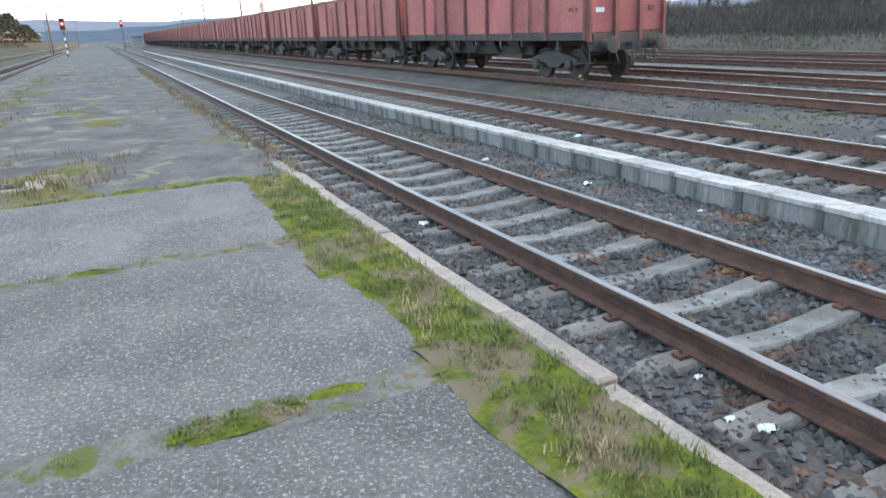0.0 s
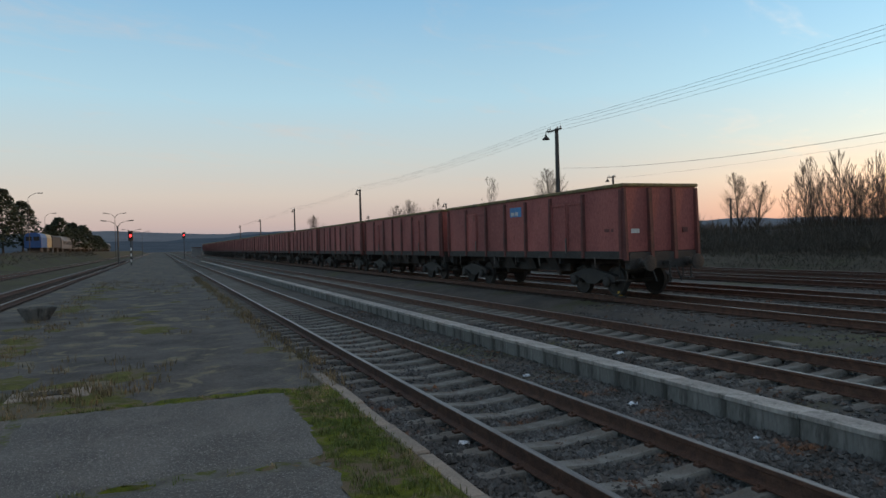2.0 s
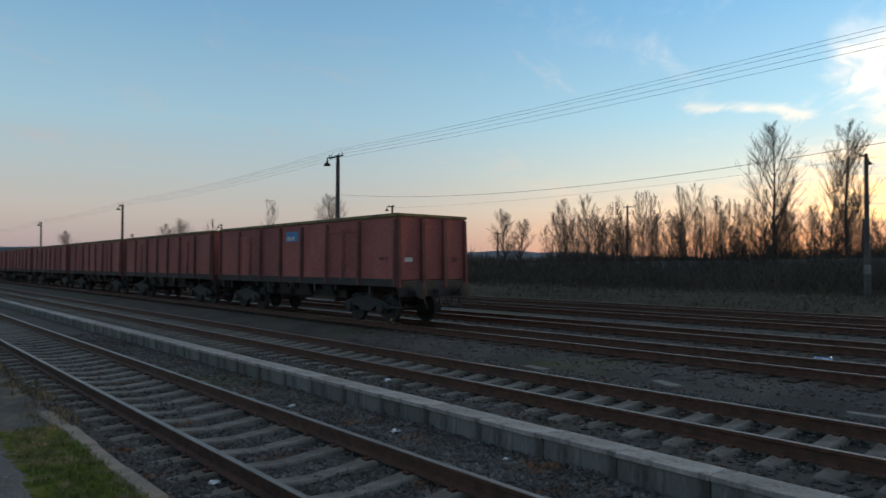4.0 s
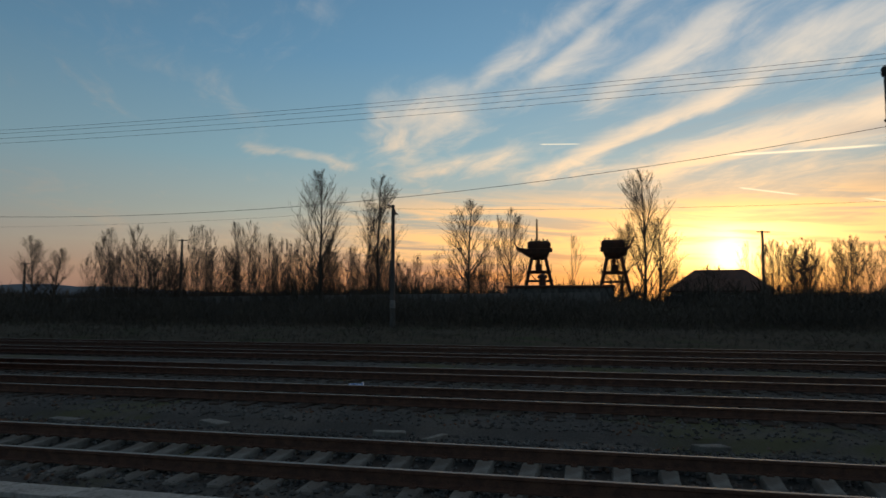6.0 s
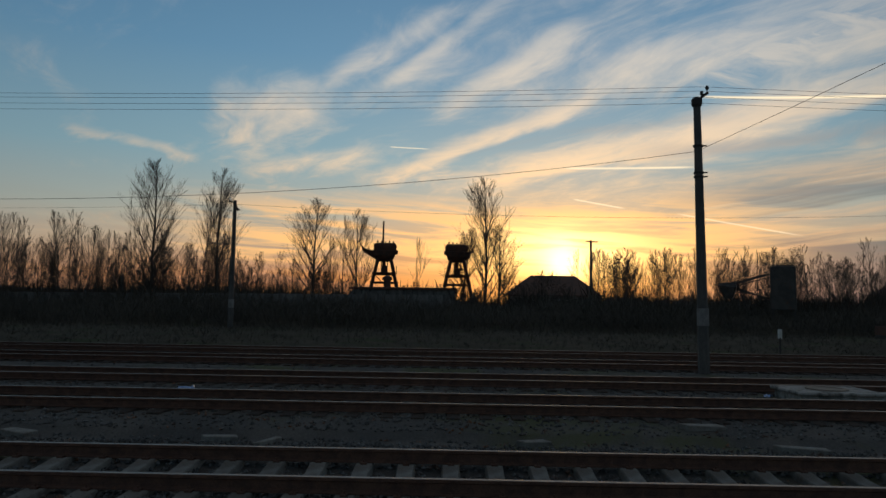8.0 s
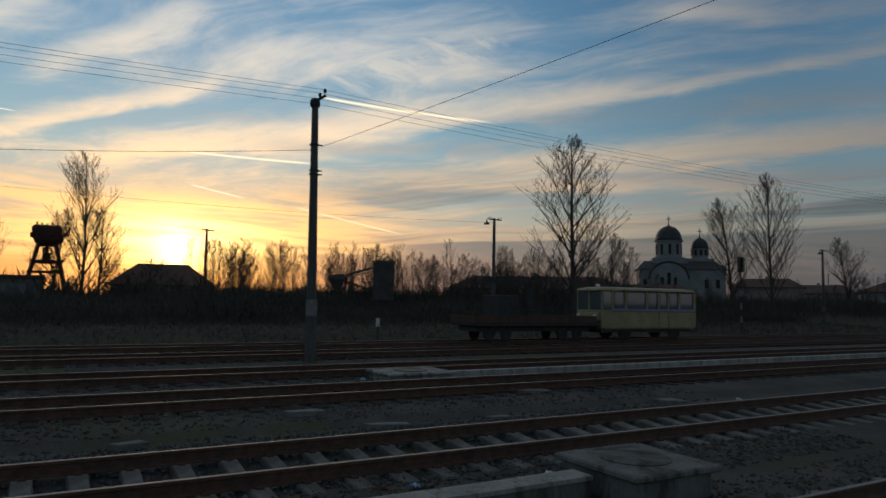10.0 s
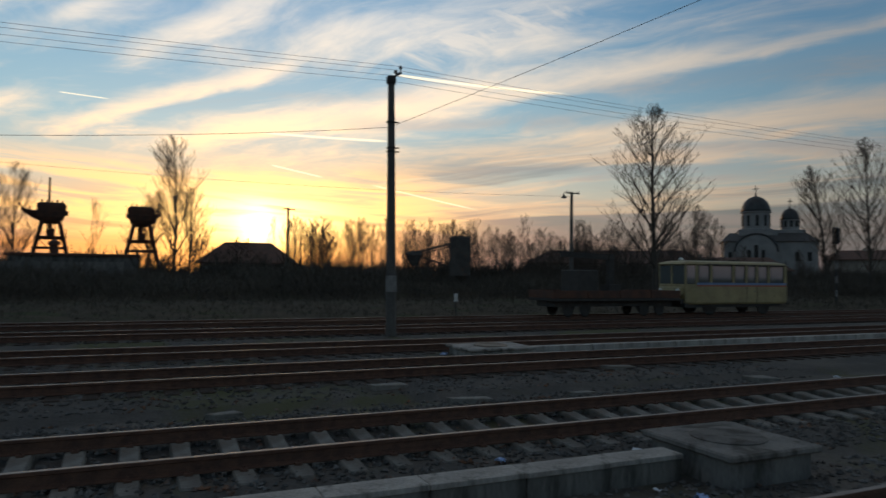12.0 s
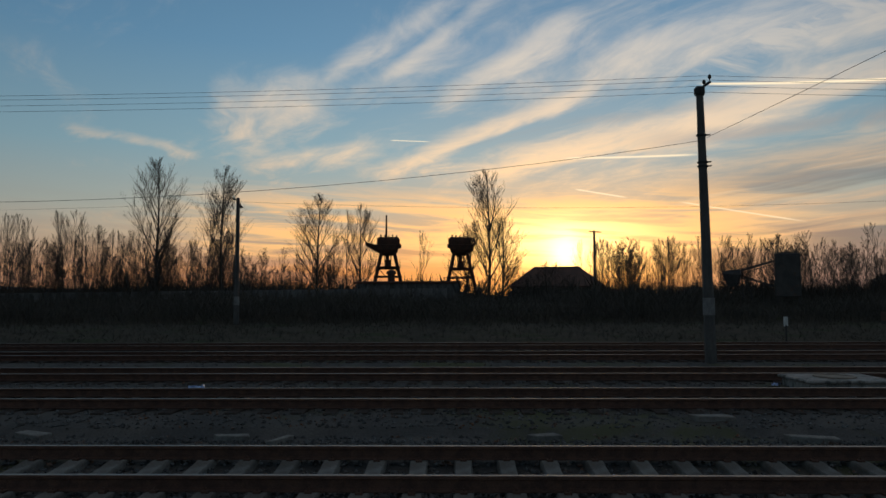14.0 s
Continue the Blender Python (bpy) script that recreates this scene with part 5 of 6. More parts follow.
def hip_house(at, rz, w_, d_, eave, ridge, label, wall_mat, roof_mat, rows=1, stack=True):
    h = thing("house", label, "house", at, "", rz=rz)
    part("wall", Geo().box(-w_ / 2, w_ / 2, -d_ / 2, d_ / 2, 0, eave), wall_mat, h, bevel=0.02)
    o, k = 0.5, d_ * 0.32
    g = Geo()
    a = [(-w_ / 2 - o, -d_ / 2 - o, eave), (w_ / 2 + o, -d_ / 2 - o, eave), (w_ / 2 + o, d_ / 2 + o, eave), (-w_ / 2 - o, d_ / 2 + o, eave)]
    rr = w_ / 2 - k
    g.v = a + [(x, y, eave + 0.12) for x, y, _ in a] + [(-rr, 0, ridge), (rr, 0, ridge)]
    for f in ((3, 2, 1, 0), (0, 1, 5, 4), (1, 2, 6, 5), (2, 3, 7, 6), (3, 0, 4, 7), (4, 5, 9, 8), (6, 7, 8, 9), (5, 6, 9), (7, 4, 8)):
        g.face(f)
    roof = part("roof", g, roof_mat, h, "hipped tiled roof")
    if stack:
        part("chimney", Geo().box(-0.3, 0.3, -0.3, 0.3, ridge - 0.6, ridge + 0.5), M_BRICKISH, roof, bevel=0.02)
    for r in range(rows):
        for i in range(int(w_ // 2.6)):
            x = -w_ / 2 + 1.4 + i * 2.6
            for s in (-1, 1):
                y = s * (d_ / 2)
                win = part("window", Geo().box(x - 0.5, x + 0.5, *sorted((y + s * 0.03, y - 0.05 * s)), 1.0 + r * 2.8, 2.3 + r * 2.8), M_WHITE, h, bevel=0.01)
                for q in (-0.23, 0.23):
                    part("pane", Geo().box(x + q - 0.19, x + q + 0.19, *sorted((y + s * 0.035, y + s * 0.02)), 1.07 + r * 2.8, 2.23 + r * 2.8), M_DARKIN, win)
    return h


hx, hy = polar(98.0, 88)
hip_house((hx, hy, 0.3), -8 + 90 + 0, 10.6, 8.0, 2.7, 5.35, "low house with a hipped roof in front of the sunset", M_BRICKISH, M_ROOF, 1, False)
hx, hy = polar(153.2, 165)
hip_house((hx, hy, 0.0), 70, 8.5, 8.0, 5.0, 7.2, "pale two-storey house with a dark hipped roof", M_CHURCH, M_ROOF, 2)
for az_, d, w_, hh in ((148.6, 190, 16, 7.2), (145.2, 175, 15, 8.2), (134.2, 120, 26, 5.2), (127.8, 110, 26, 6.0)):
    hx, hy = polar(az_, d)
    hip_house((hx, hy, 0.0), 90 - az_ + 88, w_, 9, hh - 2.2, hh, "far low building with a tiled roof behind the bushes", M_BRICKISH, M_ROOF, 1)

# silo with its conveyor
sx_, sy_ = polar(115.2, 60)
silo = thing("silo", "rusty square bin with a sloping conveyor", "silo", (sx_, sy_, 0.64), rz=-25)
silo.scale = (0.79, 0.79, 0.79)
part("bin", Geo().box(-1.1, 1.1, -1.15, 1.15, 1.5, 5.75), M_SILO, silo, bevel=0.06)
part("bin_cap", Geo().box(-1.0, 1.0, -0.95, 0.95, 5.75, 5.88), M_SILO, silo, bevel=0.04)
for a in (-0.95, 0.95):
    for b in (-0.95, 0.95):
        part("leg", Geo().box(a - 0.1, a + 0.1, b - 0.1, b + 0.1, -0.3, 1.5), M_SILO, silo)
part("conveyor", Geo().beam((0.2, 1.1, 5.1), (0.2, 4.3, 4.15), 0.8, 0.2).beam((-0.3, 1.1, 4.75), (-0.3, 4.3, 3.85), 0.08, 0.08).beam((0.2, 4.6, 3.7), (0.2, 1.3, 2.6), 0.3, 0.2), M_SILO, silo, "sloping conveyor belt")
part("conveyor_leg", Geo().beam((0.2, 4.2, 4.1), (0.2, 4.0, -0.3), 0.14, 0.14).beam((0.2, 4.2, 4.1), (0.2, 2.6, -0.3), 0.14, 0.14), M_SILO, silo)
part("feed_hopper", Geo().loft([[(-0.4, 4.6, 2.6), (0.8, 4.6, 2.6), (0.8, 5.4, 2.6), (-0.4, 5.4, 2.6)], [(-0.8, 4.2, 3.7), (1.2, 4.2, 3.7), (1.2, 6.0, 3.9), (-0.8, 6.0, 3.9)], [(-0.6, 4.3, 4.3), (1.0, 4.3, 4.3), (1.0, 5.6, 4.2), (-0.6, 5.6, 4.2)]]), M_SILO, silo)

# ---- church ----
cx_, cy_ = polar(138.9, 160)
ch = thing("church", "pale rendered church with two dark domes", "church", (cx_, cy_, 0), rz=-(138.9 - 90) + 6)
part("nave", Geo().box(-6, 6, -8.8, 8.6, 0, 9.4), M_CHURCH, ch, bevel=0.05)
g = Geo()
g.v = [(-6.5, -9.3, 9.4), (6.5, -9.3, 9.4), (6.5, 9.1, 9.4), (-6.5, 9.1, 9.4), (-2.5, -7, 11.3), (2.5, -7, 11.3), (2.5, 7.4, 11.3), (-2.5, 7.4, 11.3)]
for f in ((3, 2, 1, 0), (0, 1, 5, 4), (1, 2, 6, 5), (2, 3, 7, 6), (3, 0, 4, 7), (4, 5, 6, 7)):
    g.face(f)
part("nave_roof", g, M_DOME, ch, "dark metal roof")
g = Geo()
arc = [(-6.9, 2.6 + 3.9 * math.cos(t), 7.2 + 3.6 * math.sin(t)) for t in [math.pi * i / 14 for i in range(15)]]
ring = arc + [(-6.9, -1.3, 0), (-6.9, 6.5, 0)]
g.loft([ring, [(-5.5, y_, z_) for _, y_, z_ in ring]])
part("porch_gable", g, M_CHURCH, ch, "rounded pale gable")
g = Geo()
g.pipe([Vector((-6.9, 2.6 + 4.0 * math.cos(t), 7.2 + 3.7 * math.sin(t))) for t in [math.pi * i / 14 for i in range(15)]], [0.22] * 15, 6)
part("gable_moulding", g, M_DOME, ch, "dark roof edge over the gable")
for y_, z0_, z1_, hw_ in ((1.3, 6.0, 7.6, 0.32), (2.6, 6.0, 8.6, 0.36), (3.9, 6.0, 7.6, 0.32), (1.5, 2.4, 4.4, 0.5), (3.7, 2.4, 4.4, 0.5), (-5.0, 5.4, 7.2, 0.4), (-7.2, 5.4, 7.2, 0.4), (7.4, 5.4, 7.2, 0.35)):
    x_ = -6.92 if -1.3 < y_ < 6.5 else -6.02
    part("window", Geo().box(x_ - 0.04, x_ + 0.06, y_ - hw_, y_ + hw_, z0_, z1_), M_DARKIN, ch)
for y_, r_ in ((2.0, 3.7), (-4.5, 2.6)):
    part("drum_plinth", Geo().box(-r_, r_, y_ - r_, y_ + r_, 9.6, 11.9), M_CHURCH, ch, "square base under the drum", bevel=0.05)
for y_, r, z0_, z1_, hd in ((2.0, 2.75, 11.0, 15.9, 3.9), (-4.5, 1.75, 10.8, 14.1, 2.9)):
    part("drum", Geo().lathe([(r * 1.25, z0_), (r * 1.25, z0_ + 1.2), (r, z0_ + 1.3), (r, z1_ - 0.3), (r * 1.12, z1_ - 0.2), (r * 1.12, z1_)], (0, y_, 0), "z", 24), M_CHURCH, ch, "round drum")
    for i in range(10):
        t = 2 * math.pi * i / 10
        part("drum_window", Geo().box(-0.06, 0.06, -0.28, 0.28, 0, (z1_ - z0_) * 0.46), M_DARKIN, ch, at=(math.cos(t) * r, y_ + math.sin(t) * r, z0_ + 1.8)).rotation_euler = (0, 0, t)
    prof = [(r * 1.08, z1_)] + [(r * 1.04 * math.cos(a), z1_ + hd * 0.85 * math.sin(a)) for a in [math.pi / 2 * i / 10 for i in range(1, 10)]] + [(0.15, z1_ + hd * 0.9), (0.12, z1_ + hd)]
    part("dome", Geo().lathe(prof, (0, y_, 0), "z", 28), M_DOME, ch, "dark metal dome", True)
    part("cross", Geo().box(-0.07, 0.07, y_ - 0.07, y_ + 0.07, z1_ + hd, z1_ + hd + 1.7).box(-0.06, 0.06, y_ - 0.5, y_ + 0.5, z1_ + hd + 0.9, z1_ + hd + 1.05), M_DOME, ch)

# ---- motor trolley and flat truck on the far siding ----
mt = thing("motor_trolley", "cream rail trolley with red and blue stripes and large windows", "rail vehicle", (28.1, -25.4, 0.05))
mt.scale = (0.88, 1.23, 1.0)


def plan_ring(z, grow_=0.0, nose=1.10):
    """Outline of the body in plan: straight flanks, tapered nose."""
    w_ = 1.28 + grow_
    return [(-w_, -5.7 - grow_, z), (w_, -5.7 - grow_, z), (w_, -0.5, z), (nose + grow_, grow_, z), (-nose - grow_, grow_, z), (-w_, -0.5, z)]


part("lower_body", Geo().loft([plan_ring(0.52, -0.06), plan_ring(0.62), plan_ring(1.52), plan_ring(1.58, -0.02)]), M_CREAM, mt, "cream lower panels with rust along the edges", bevel=0.02)
part("nose_apron", Geo().loft([[(-0.95, 0.0, 0.95), (0.95, 0.0, 0.95), (0.95, 0.16, 1.0), (-0.95, 0.16, 1.0)], [(-0.95, 0.0, 1.42), (0.95, 0.0, 1.42), (0.9, 0.12, 1.38), (-0.9, 0.12, 1.38)]]), M_CREAM, mt, "bulging cream nose", bevel=0.03)
for s in (-1, 1):
    part("stripe", Geo().box(*sorted((s * 1.284, s * 1.295)), -5.69, -0.52, 1.44, 1.50), M_STRIPE_RED, mt, "red stripe")
    part("stripe", Geo().box(*sorted((s * 1.284, s * 1.292)), -5.69, -0.52, 1.52, 1.63), M_STRIPE_BLUE, mt, "pale blue stripe")
part("roof", Geo().loft([plan_ring(2.54), plan_ring(2.58, 0.03), plan_ring(2.68, -0.06), plan_ring(2.77, -0.45)]), M_CREAM, mt, "rounded roof")
part("rain_gutter", Geo().box(-1.335, -1.30, -5.7, -1.0, 2.55, 2.59).box(1.30, 1.335, -5.7, -1.0, 2.55, 2.59), M_UNDER, mt)
for s in (-1, 1):
    for y_ in (-5.62, -4.62, -3.92, -3.30, -2.56, -1.30, -0.53):
        part("pillar", Geo().box(*sorted((s * 1.275, s * 1.19)), y_ - 0.07, y_ + 0.07, 1.56, 2.58), M_CREAM, mt, bevel=0.01)
    part("pillar", Geo().box(*sorted((s * 1.10, s * 1.01)), -0.09, -0.01, 1.50, 2.56), M_CREAM, mt, bevel=0.01)
    for a, b in ((-5.55, -4.69), (-4.55, -3.99), (-3.85, -3.37), (-3.23, -2.63), (-2.49, -1.37), (-1.22, -0.62)):
        pn = part("side_window", Geo().box(*sorted((s * 1.235, s * 1.225)), a, b, 1.66, 2.52), M_GLASS, mt)
        part("rubber_seal", Geo().box(*sorted((s * 1.26, s * 1.215)), a, b, 1.62, 1.68).box(*sorted((s * 1.26, s * 1.215)), a, b, 2.49, 2.55).box(*sorted((s * 1.26, s * 1.215)), a - 0.02, a + 0.03, 1.62, 2.55).box(*sorted((s * 1.26, s * 1.215)), b - 0.03, b + 0.02, 1.62, 2.55), M_BLACK, pn)
    part("corner_window", Geo().beam((s * 1.22, -0.46, 2.05), (s * 1.10, -0.10, 2.05), 0.02, 0.92), M_GLASS, mt, "slanted corner pane")
    part("corner_sill", Geo().beam((s * 1.23, -0.47, 1.575), (s * 1.11, -0.09, 1.575), 0.05, 0.05), M_BLACK, mt)
    part("door_line", Geo().box(*sorted((s * 1.29, s * 1.281)), -3.93, -3.91, 0.60, 1.43).box(*sorted((s * 1.29, s * 1.281)), -3.31, -3.29, 0.60, 1.43), M_DARKIN, mt)
    part("door_handle", Geo().box(*sorted((s * 1.32, s * 1.28)), -3.84, -3.74, 1.16, 1.20), M_STEEL, mt, "steel handle")
for x in (-0.53, 0.53):
    part("windscreen", Geo().box(x - 0.48, x + 0.48, -0.05, -0.02, 1.58, 2.50), M_GLASS, mt, "tinted windscreen")
    part("windscreen_seal", Geo().box(x - 0.5, x + 0.5, -0.055, -0.01, 1.53, 1.59), M_BLACK, mt)
part("rear_panel", Geo().box(-1.25, 1.25, -5.74, -5.68, 0.7, 2.56), M_CREAM, mt)
part("windscreen_pillar", Geo().box(-0.05, 0.05, -0.07, 0.01, 1.50, 2.56), M_CREAM, mt)
for x in (-0.72, 0.72):
    part("headlight", Geo().lathe([(0.12, 0.0), (0.12, 0.05), (0.08, 0.07)], (x, 0.13, 1.2), "y", 14), M_WHITE, mt, "round headlight")
part("roof_lamp", Geo().lathe([(0.1, -0.1), (0.11, 0.05), (0.05, 0.08)], (0.0, -0.5, 2.82), "y", 12), M_WHITE, mt)
part("roof_vent", Geo().box(-0.25, 0.25, -2.2, -1.9, 2.74, 2.86).box(-0.25, 0.25, -3.7, -3.4, 2.74, 2.86), M_UNDER, mt)
part("chassis", Geo().box(-1.1, 1.1, -5.5, 0.0, 0.36, 0.58), M_UNDER, mt)
part("buffer_bar", Geo().box(-1.0, 1.0, 0.0, 0.18, 0.55, 0.78), M_UNDER, mt)
for y_ in (-4.6, -1.5):
    for s in (-1, 1):
        part("wheel", Geo().lathe([(0.05, -0.05), (0.36, -0.06), (0.40, -0.04), (0.36, 0.05), (0.1, 0.08)], (s * 0.80, y_, 0.36), "x", 20), M_UNDER, mt, "dark wheel")
part("seat_row", Geo().box(-1.0, 1.0, -5.2, -4.7, 0.7, 1.75).box(-1.0, 1.0, -3.0, -2.5, 0.7, 1.7), M_DARKIN, mt)
ft = thing("flat_truck", "rust-brown low-sided flat truck with a small crane post", "rail truck", (28.1, -17.5, 0.05))
ft.scale = (0.88, 0.80, 1.0)
part("deck", Geo().box(-1.3, 1.3, -9.3, 0, 0.72, 0.86), M_UNDER, ft, bevel=0.02)
for s in (-1, 1):
    for k in range(4):
        part("side_board", Geo().box(*sorted((s * 1.32, s * 1.26)), -9.3 + k * 2.33 + 0.02, -9.3 + (k + 1) * 2.33 - 0.02, 0.86, 1.22), M_RUSTY, ft, "rusty drop side", bevel=0.01)
for y_ in (-9.28, 0.0):
    part("end_board", Geo().box(-1.26, 1.26, y_ - 0.03, y_ + 0.03, 0.86, 1.22), M_RUSTY, ft, bevel=0.01)
for y_ in (-8.1, -6.9, -2.5, -1.3):
    for s in (-1, 1):
        part("wheel", Geo().lathe([(0.05, -0.05), (0.36, -0.06), (0.40, -0.04), (0.36, 0.05), (0.1, 0.08)], (s * 0.75, y_, 0.36), "x", 20), M_UNDER, ft)
part("chassis", Geo().box(-0.9, 0.9, -9.0, -0.3, 0.45, 0.72), M_UNDER, ft)
part("crane_post", Geo().beam((0, -5.0, 0.86), (0, -5.0, 3.0), 0.3, 0.35).beam((0, -4.8, 2.85), (0, -1.4, 2.95), 0.22, 0.25).box(-0.4, 0.4, -5.5, -4.6, 0.86, 1.5), M_UNDER, ft, "dark crane post and jib")
part("cab", Geo().box(-0.9, 0.9, -3.4, -2.0, 0.86, 2.2), M_UNDER, ft, bevel=0.05)

# ---- signals and markers ----
def light_signal(at, h, label, banded, red=True, facing=(0, -1)):
    s = thing("signal", label, "railway signal", at, "signals")
    if banded:
        k = 6
        for i in range(k):
            part("mast_band", Geo().tube((0, 0, h * 0.62 * i / k), (0, 0, h * 0.62 * (i + 1) / k), 0.075, 0.075, 10), (M_WHITE if red else M_BAND) if i % 2 else M_BLACK, s)
        part("mast", Geo().tube((0, 0, h * 0.62), (0, 0, h), 0.06, 0.06, 10), M_UNDER, s)
    else:
        part("mast", Geo().tube((0, 0, 0), (0, 0, h), 0.07, 0.06, 10), M_UNDER, s)
    part("head", Geo().box(-0.28, 0.28, -0.12, 0.12, h - 0.5, h + 0.75), M_BLACK, s, "black signal head", bevel=0.05)
    for i, z in enumerate((h - 0.2, h + 0.15, h + 0.5)):
        p = Vector((facing[0] * 0.13, facing[1] * 0.13, z))
        hood = Geo().tube(p, p + Vector((facing[0] * 0.22, facing[1] * 0.22, 0.0)), 0.13, 0.13, 12, False)
        part("hood", hood, M_BLACK, s)
        part("lens", Geo().tube(p + Vector((facing[0] * 0.01, facing[1] * 0.01, 0)), p + Vector((facing[0] * 0.23 if red and i == 1 else facing[0] * 0.03, facing[1] * 0.23 if red and i == 1 else facing[1] * 0.03, 0)), 0.14 if red and i == 1 else 0.1, None, 14), M_REDLAMP if red and i == 1 else M_DARKIN, s, "lit red lens" if red and i == 1 else "dark lens")
    return s


light_signal((-3.3, 92.0, 0.2), 3.45, "signal on a black and white post showing red", True)
light_signal((4.6, 150.0, -0.3), 5.0, "far signal showing red between the tracks", False)
dx_, dy_ = polar(143.45, 62)
light_signal((dx_, dy_, 0.0), 5.2, "unlit signal on a white-banded mast", True, False, (-0.7, 0.7))
dx_, dy_ = polar(155.9, 57)
light_signal((dx_ + 0.4, dy_, 0.0), 4.0, "unlit signal beside a lamp pole", False, False, (-0.4, 0.9))
px_, py_ = polar(114.9, 33)
mk = thing("track_marker", "small white marker board on a short post", "marker", (px_, py_, -0.1))
part("post", Geo().box(-0.03, 0.03, -0.03, 0.03, 0, 0.8), M_UNDER, mk)
part("board", Geo().box(-0.02, 0.02, -0.09, 0.09, 0.75, 1.15), M_WHITE, mk, "white painted board", bevel=0.005)

# ---- far side of the platform: blue locomotive and coaches ----
lc = thing("locomotive", "blue diesel locomotive with a pale front at the head of coaches", "locomotive", (-22.6, 153.0, BANK - 0.35))
part("body", Geo().loft([[(-1.45, y_, 1.0), (1.45, y_, 1.0), (1.45, y_, 3.0), (1.2, y_, 3.7), (0.5, y_, 3.95), (-0.5, y_, 3.95), (-1.2, y_, 3.7), (-1.45, y_, 3.0)] for y_ in (0.0, 14.0)]), M_LOCO, lc, bevel=0.08)
part("cab_panel", Geo().loft([[(-1.47, y_, 1.1), (1.47, y_, 1.1), (1.47, y_, 3.02), (1.23, y_, 3.73), (0.5, y_, 3.98), (-0.5, y_, 3.98), (-1.23, y_, 3.73), (-1.47, y_, 3.02)] for y_ in (7.5, 14.02)]), M_CREAM, lc, "cream rear part")
for x in (-0.65, 0.65):
    part("cab_window", Geo().box(x - 0.5, x + 0.5, -0.03, 0.02, 2.4, 3.2), M_DARKIN, lc)
part("bogie", Geo().box(-1.1, 1.1, 1.0, 4.6, 0.1, 1.0), M_UNDER, lc)
part("bogie", Geo().box(-1.1, 1.1, 9.4, 13.0, 0.1, 1.0), M_UNDER, lc)


def coach(y0):
    c = thing("coach", "grey passenger coach parked behind the locomotive", "railway coach", (-22.6, y0, BANK - 0.35), "parked coaches")
    part("body", Geo().loft([[(-1.42, y_, 0.9), (1.42, y_, 0.9), (1.45, y_, 2.9), (1.15, y_, 3.6), (0.5, y_, 3.95), (-0.5, y_, 3.95), (-1.15, y_, 3.6), (-1.45, y_, 2.9)] for y_ in (0.0, 23.6)]), M_COACH, c, bevel=0.06)
    for i in range(9):
        for s in (-1, 1):
            part("window", Geo().box(*sorted((s * 1.47, s * 1.42)), 1.9 + i * 2.35, 3.1 + i * 2.35, 1.9, 2.75), M_DARKIN, c)
    for y_ in (2.5, 18.5):
        part("bogie", Geo().box(-1.1, 1.1, y_, y_ + 2.8, 0.1, 0.95), M_UNDER, c)
    return c


cw = thing("covered_wagon", "dark covered goods wagon behind the locomotive", "freight wagon", (-22.6, 168.6, BANK - 0.35))
part("body", Geo().box(-1.4, 1.4, 0.0, 13.0, 1.05, 3.4), M_UNDER, cw, bevel=0.04)
part("roof", Geo().loft([[(-1.45, y_, 3.38), (1.45, y_, 3.38), (0.9, y_, 3.8), (-0.9, y_, 3.8)] for y_ in (-0.1, 13.1)]), M_UNDER, cw)
for y_ in (1.5, 9.0):
    part("bogie", Geo().box(-1.1, 1.1, y_, y_ + 2.6, 0.1, 1.05), M_UNDER, cw)
c0 = coach(184.0)
for i in range(1, 7):
    copy_thing(c0, pose(-22.6, 184.0 + 25.2 * i, BANK - 0.35))


def evergreen(at, h, r, seed):
    t = thing("evergreen_tree", "dark evergreen tree with dense ragged crown", "tree", at, "evergreen trees")
    part("trunk", Geo().tube((0, 0, -0.2), (0, 0, h * 0.9), 0.22, 0.05, 8), M_BARK, t)
    rs = np.random.RandomState(seed)
    g = Geo()
    for i in range(1500):
        z = h * (0.12 + 0.88 * rs.rand() ** 0.8)
        rr = r * (1.05 - z / h) ** 0.7 * (0.55 + 0.5 * rs.rand())
        a = rs.uniform(0, 6.28)
        c = np.array([rr * math.cos(a), rr * math.sin(a), z])
        o = len(g.v)
        s = rs.uniform(0.25, 0.6)
        for k in range(4):
            q = c + rs.uniform(-s, s, 3) * (1, 1, 0.6)
            g.v.append((float(q[0]), float(q[1]), float(q[2])))
        for f in ((0, 1, 2), (0, 2, 3), (0, 3, 1), (1, 3, 2)):
            g.face([o + k for k in f])
    part("crown", g, M_LEAF, t, "dense dark foliage")
    return t


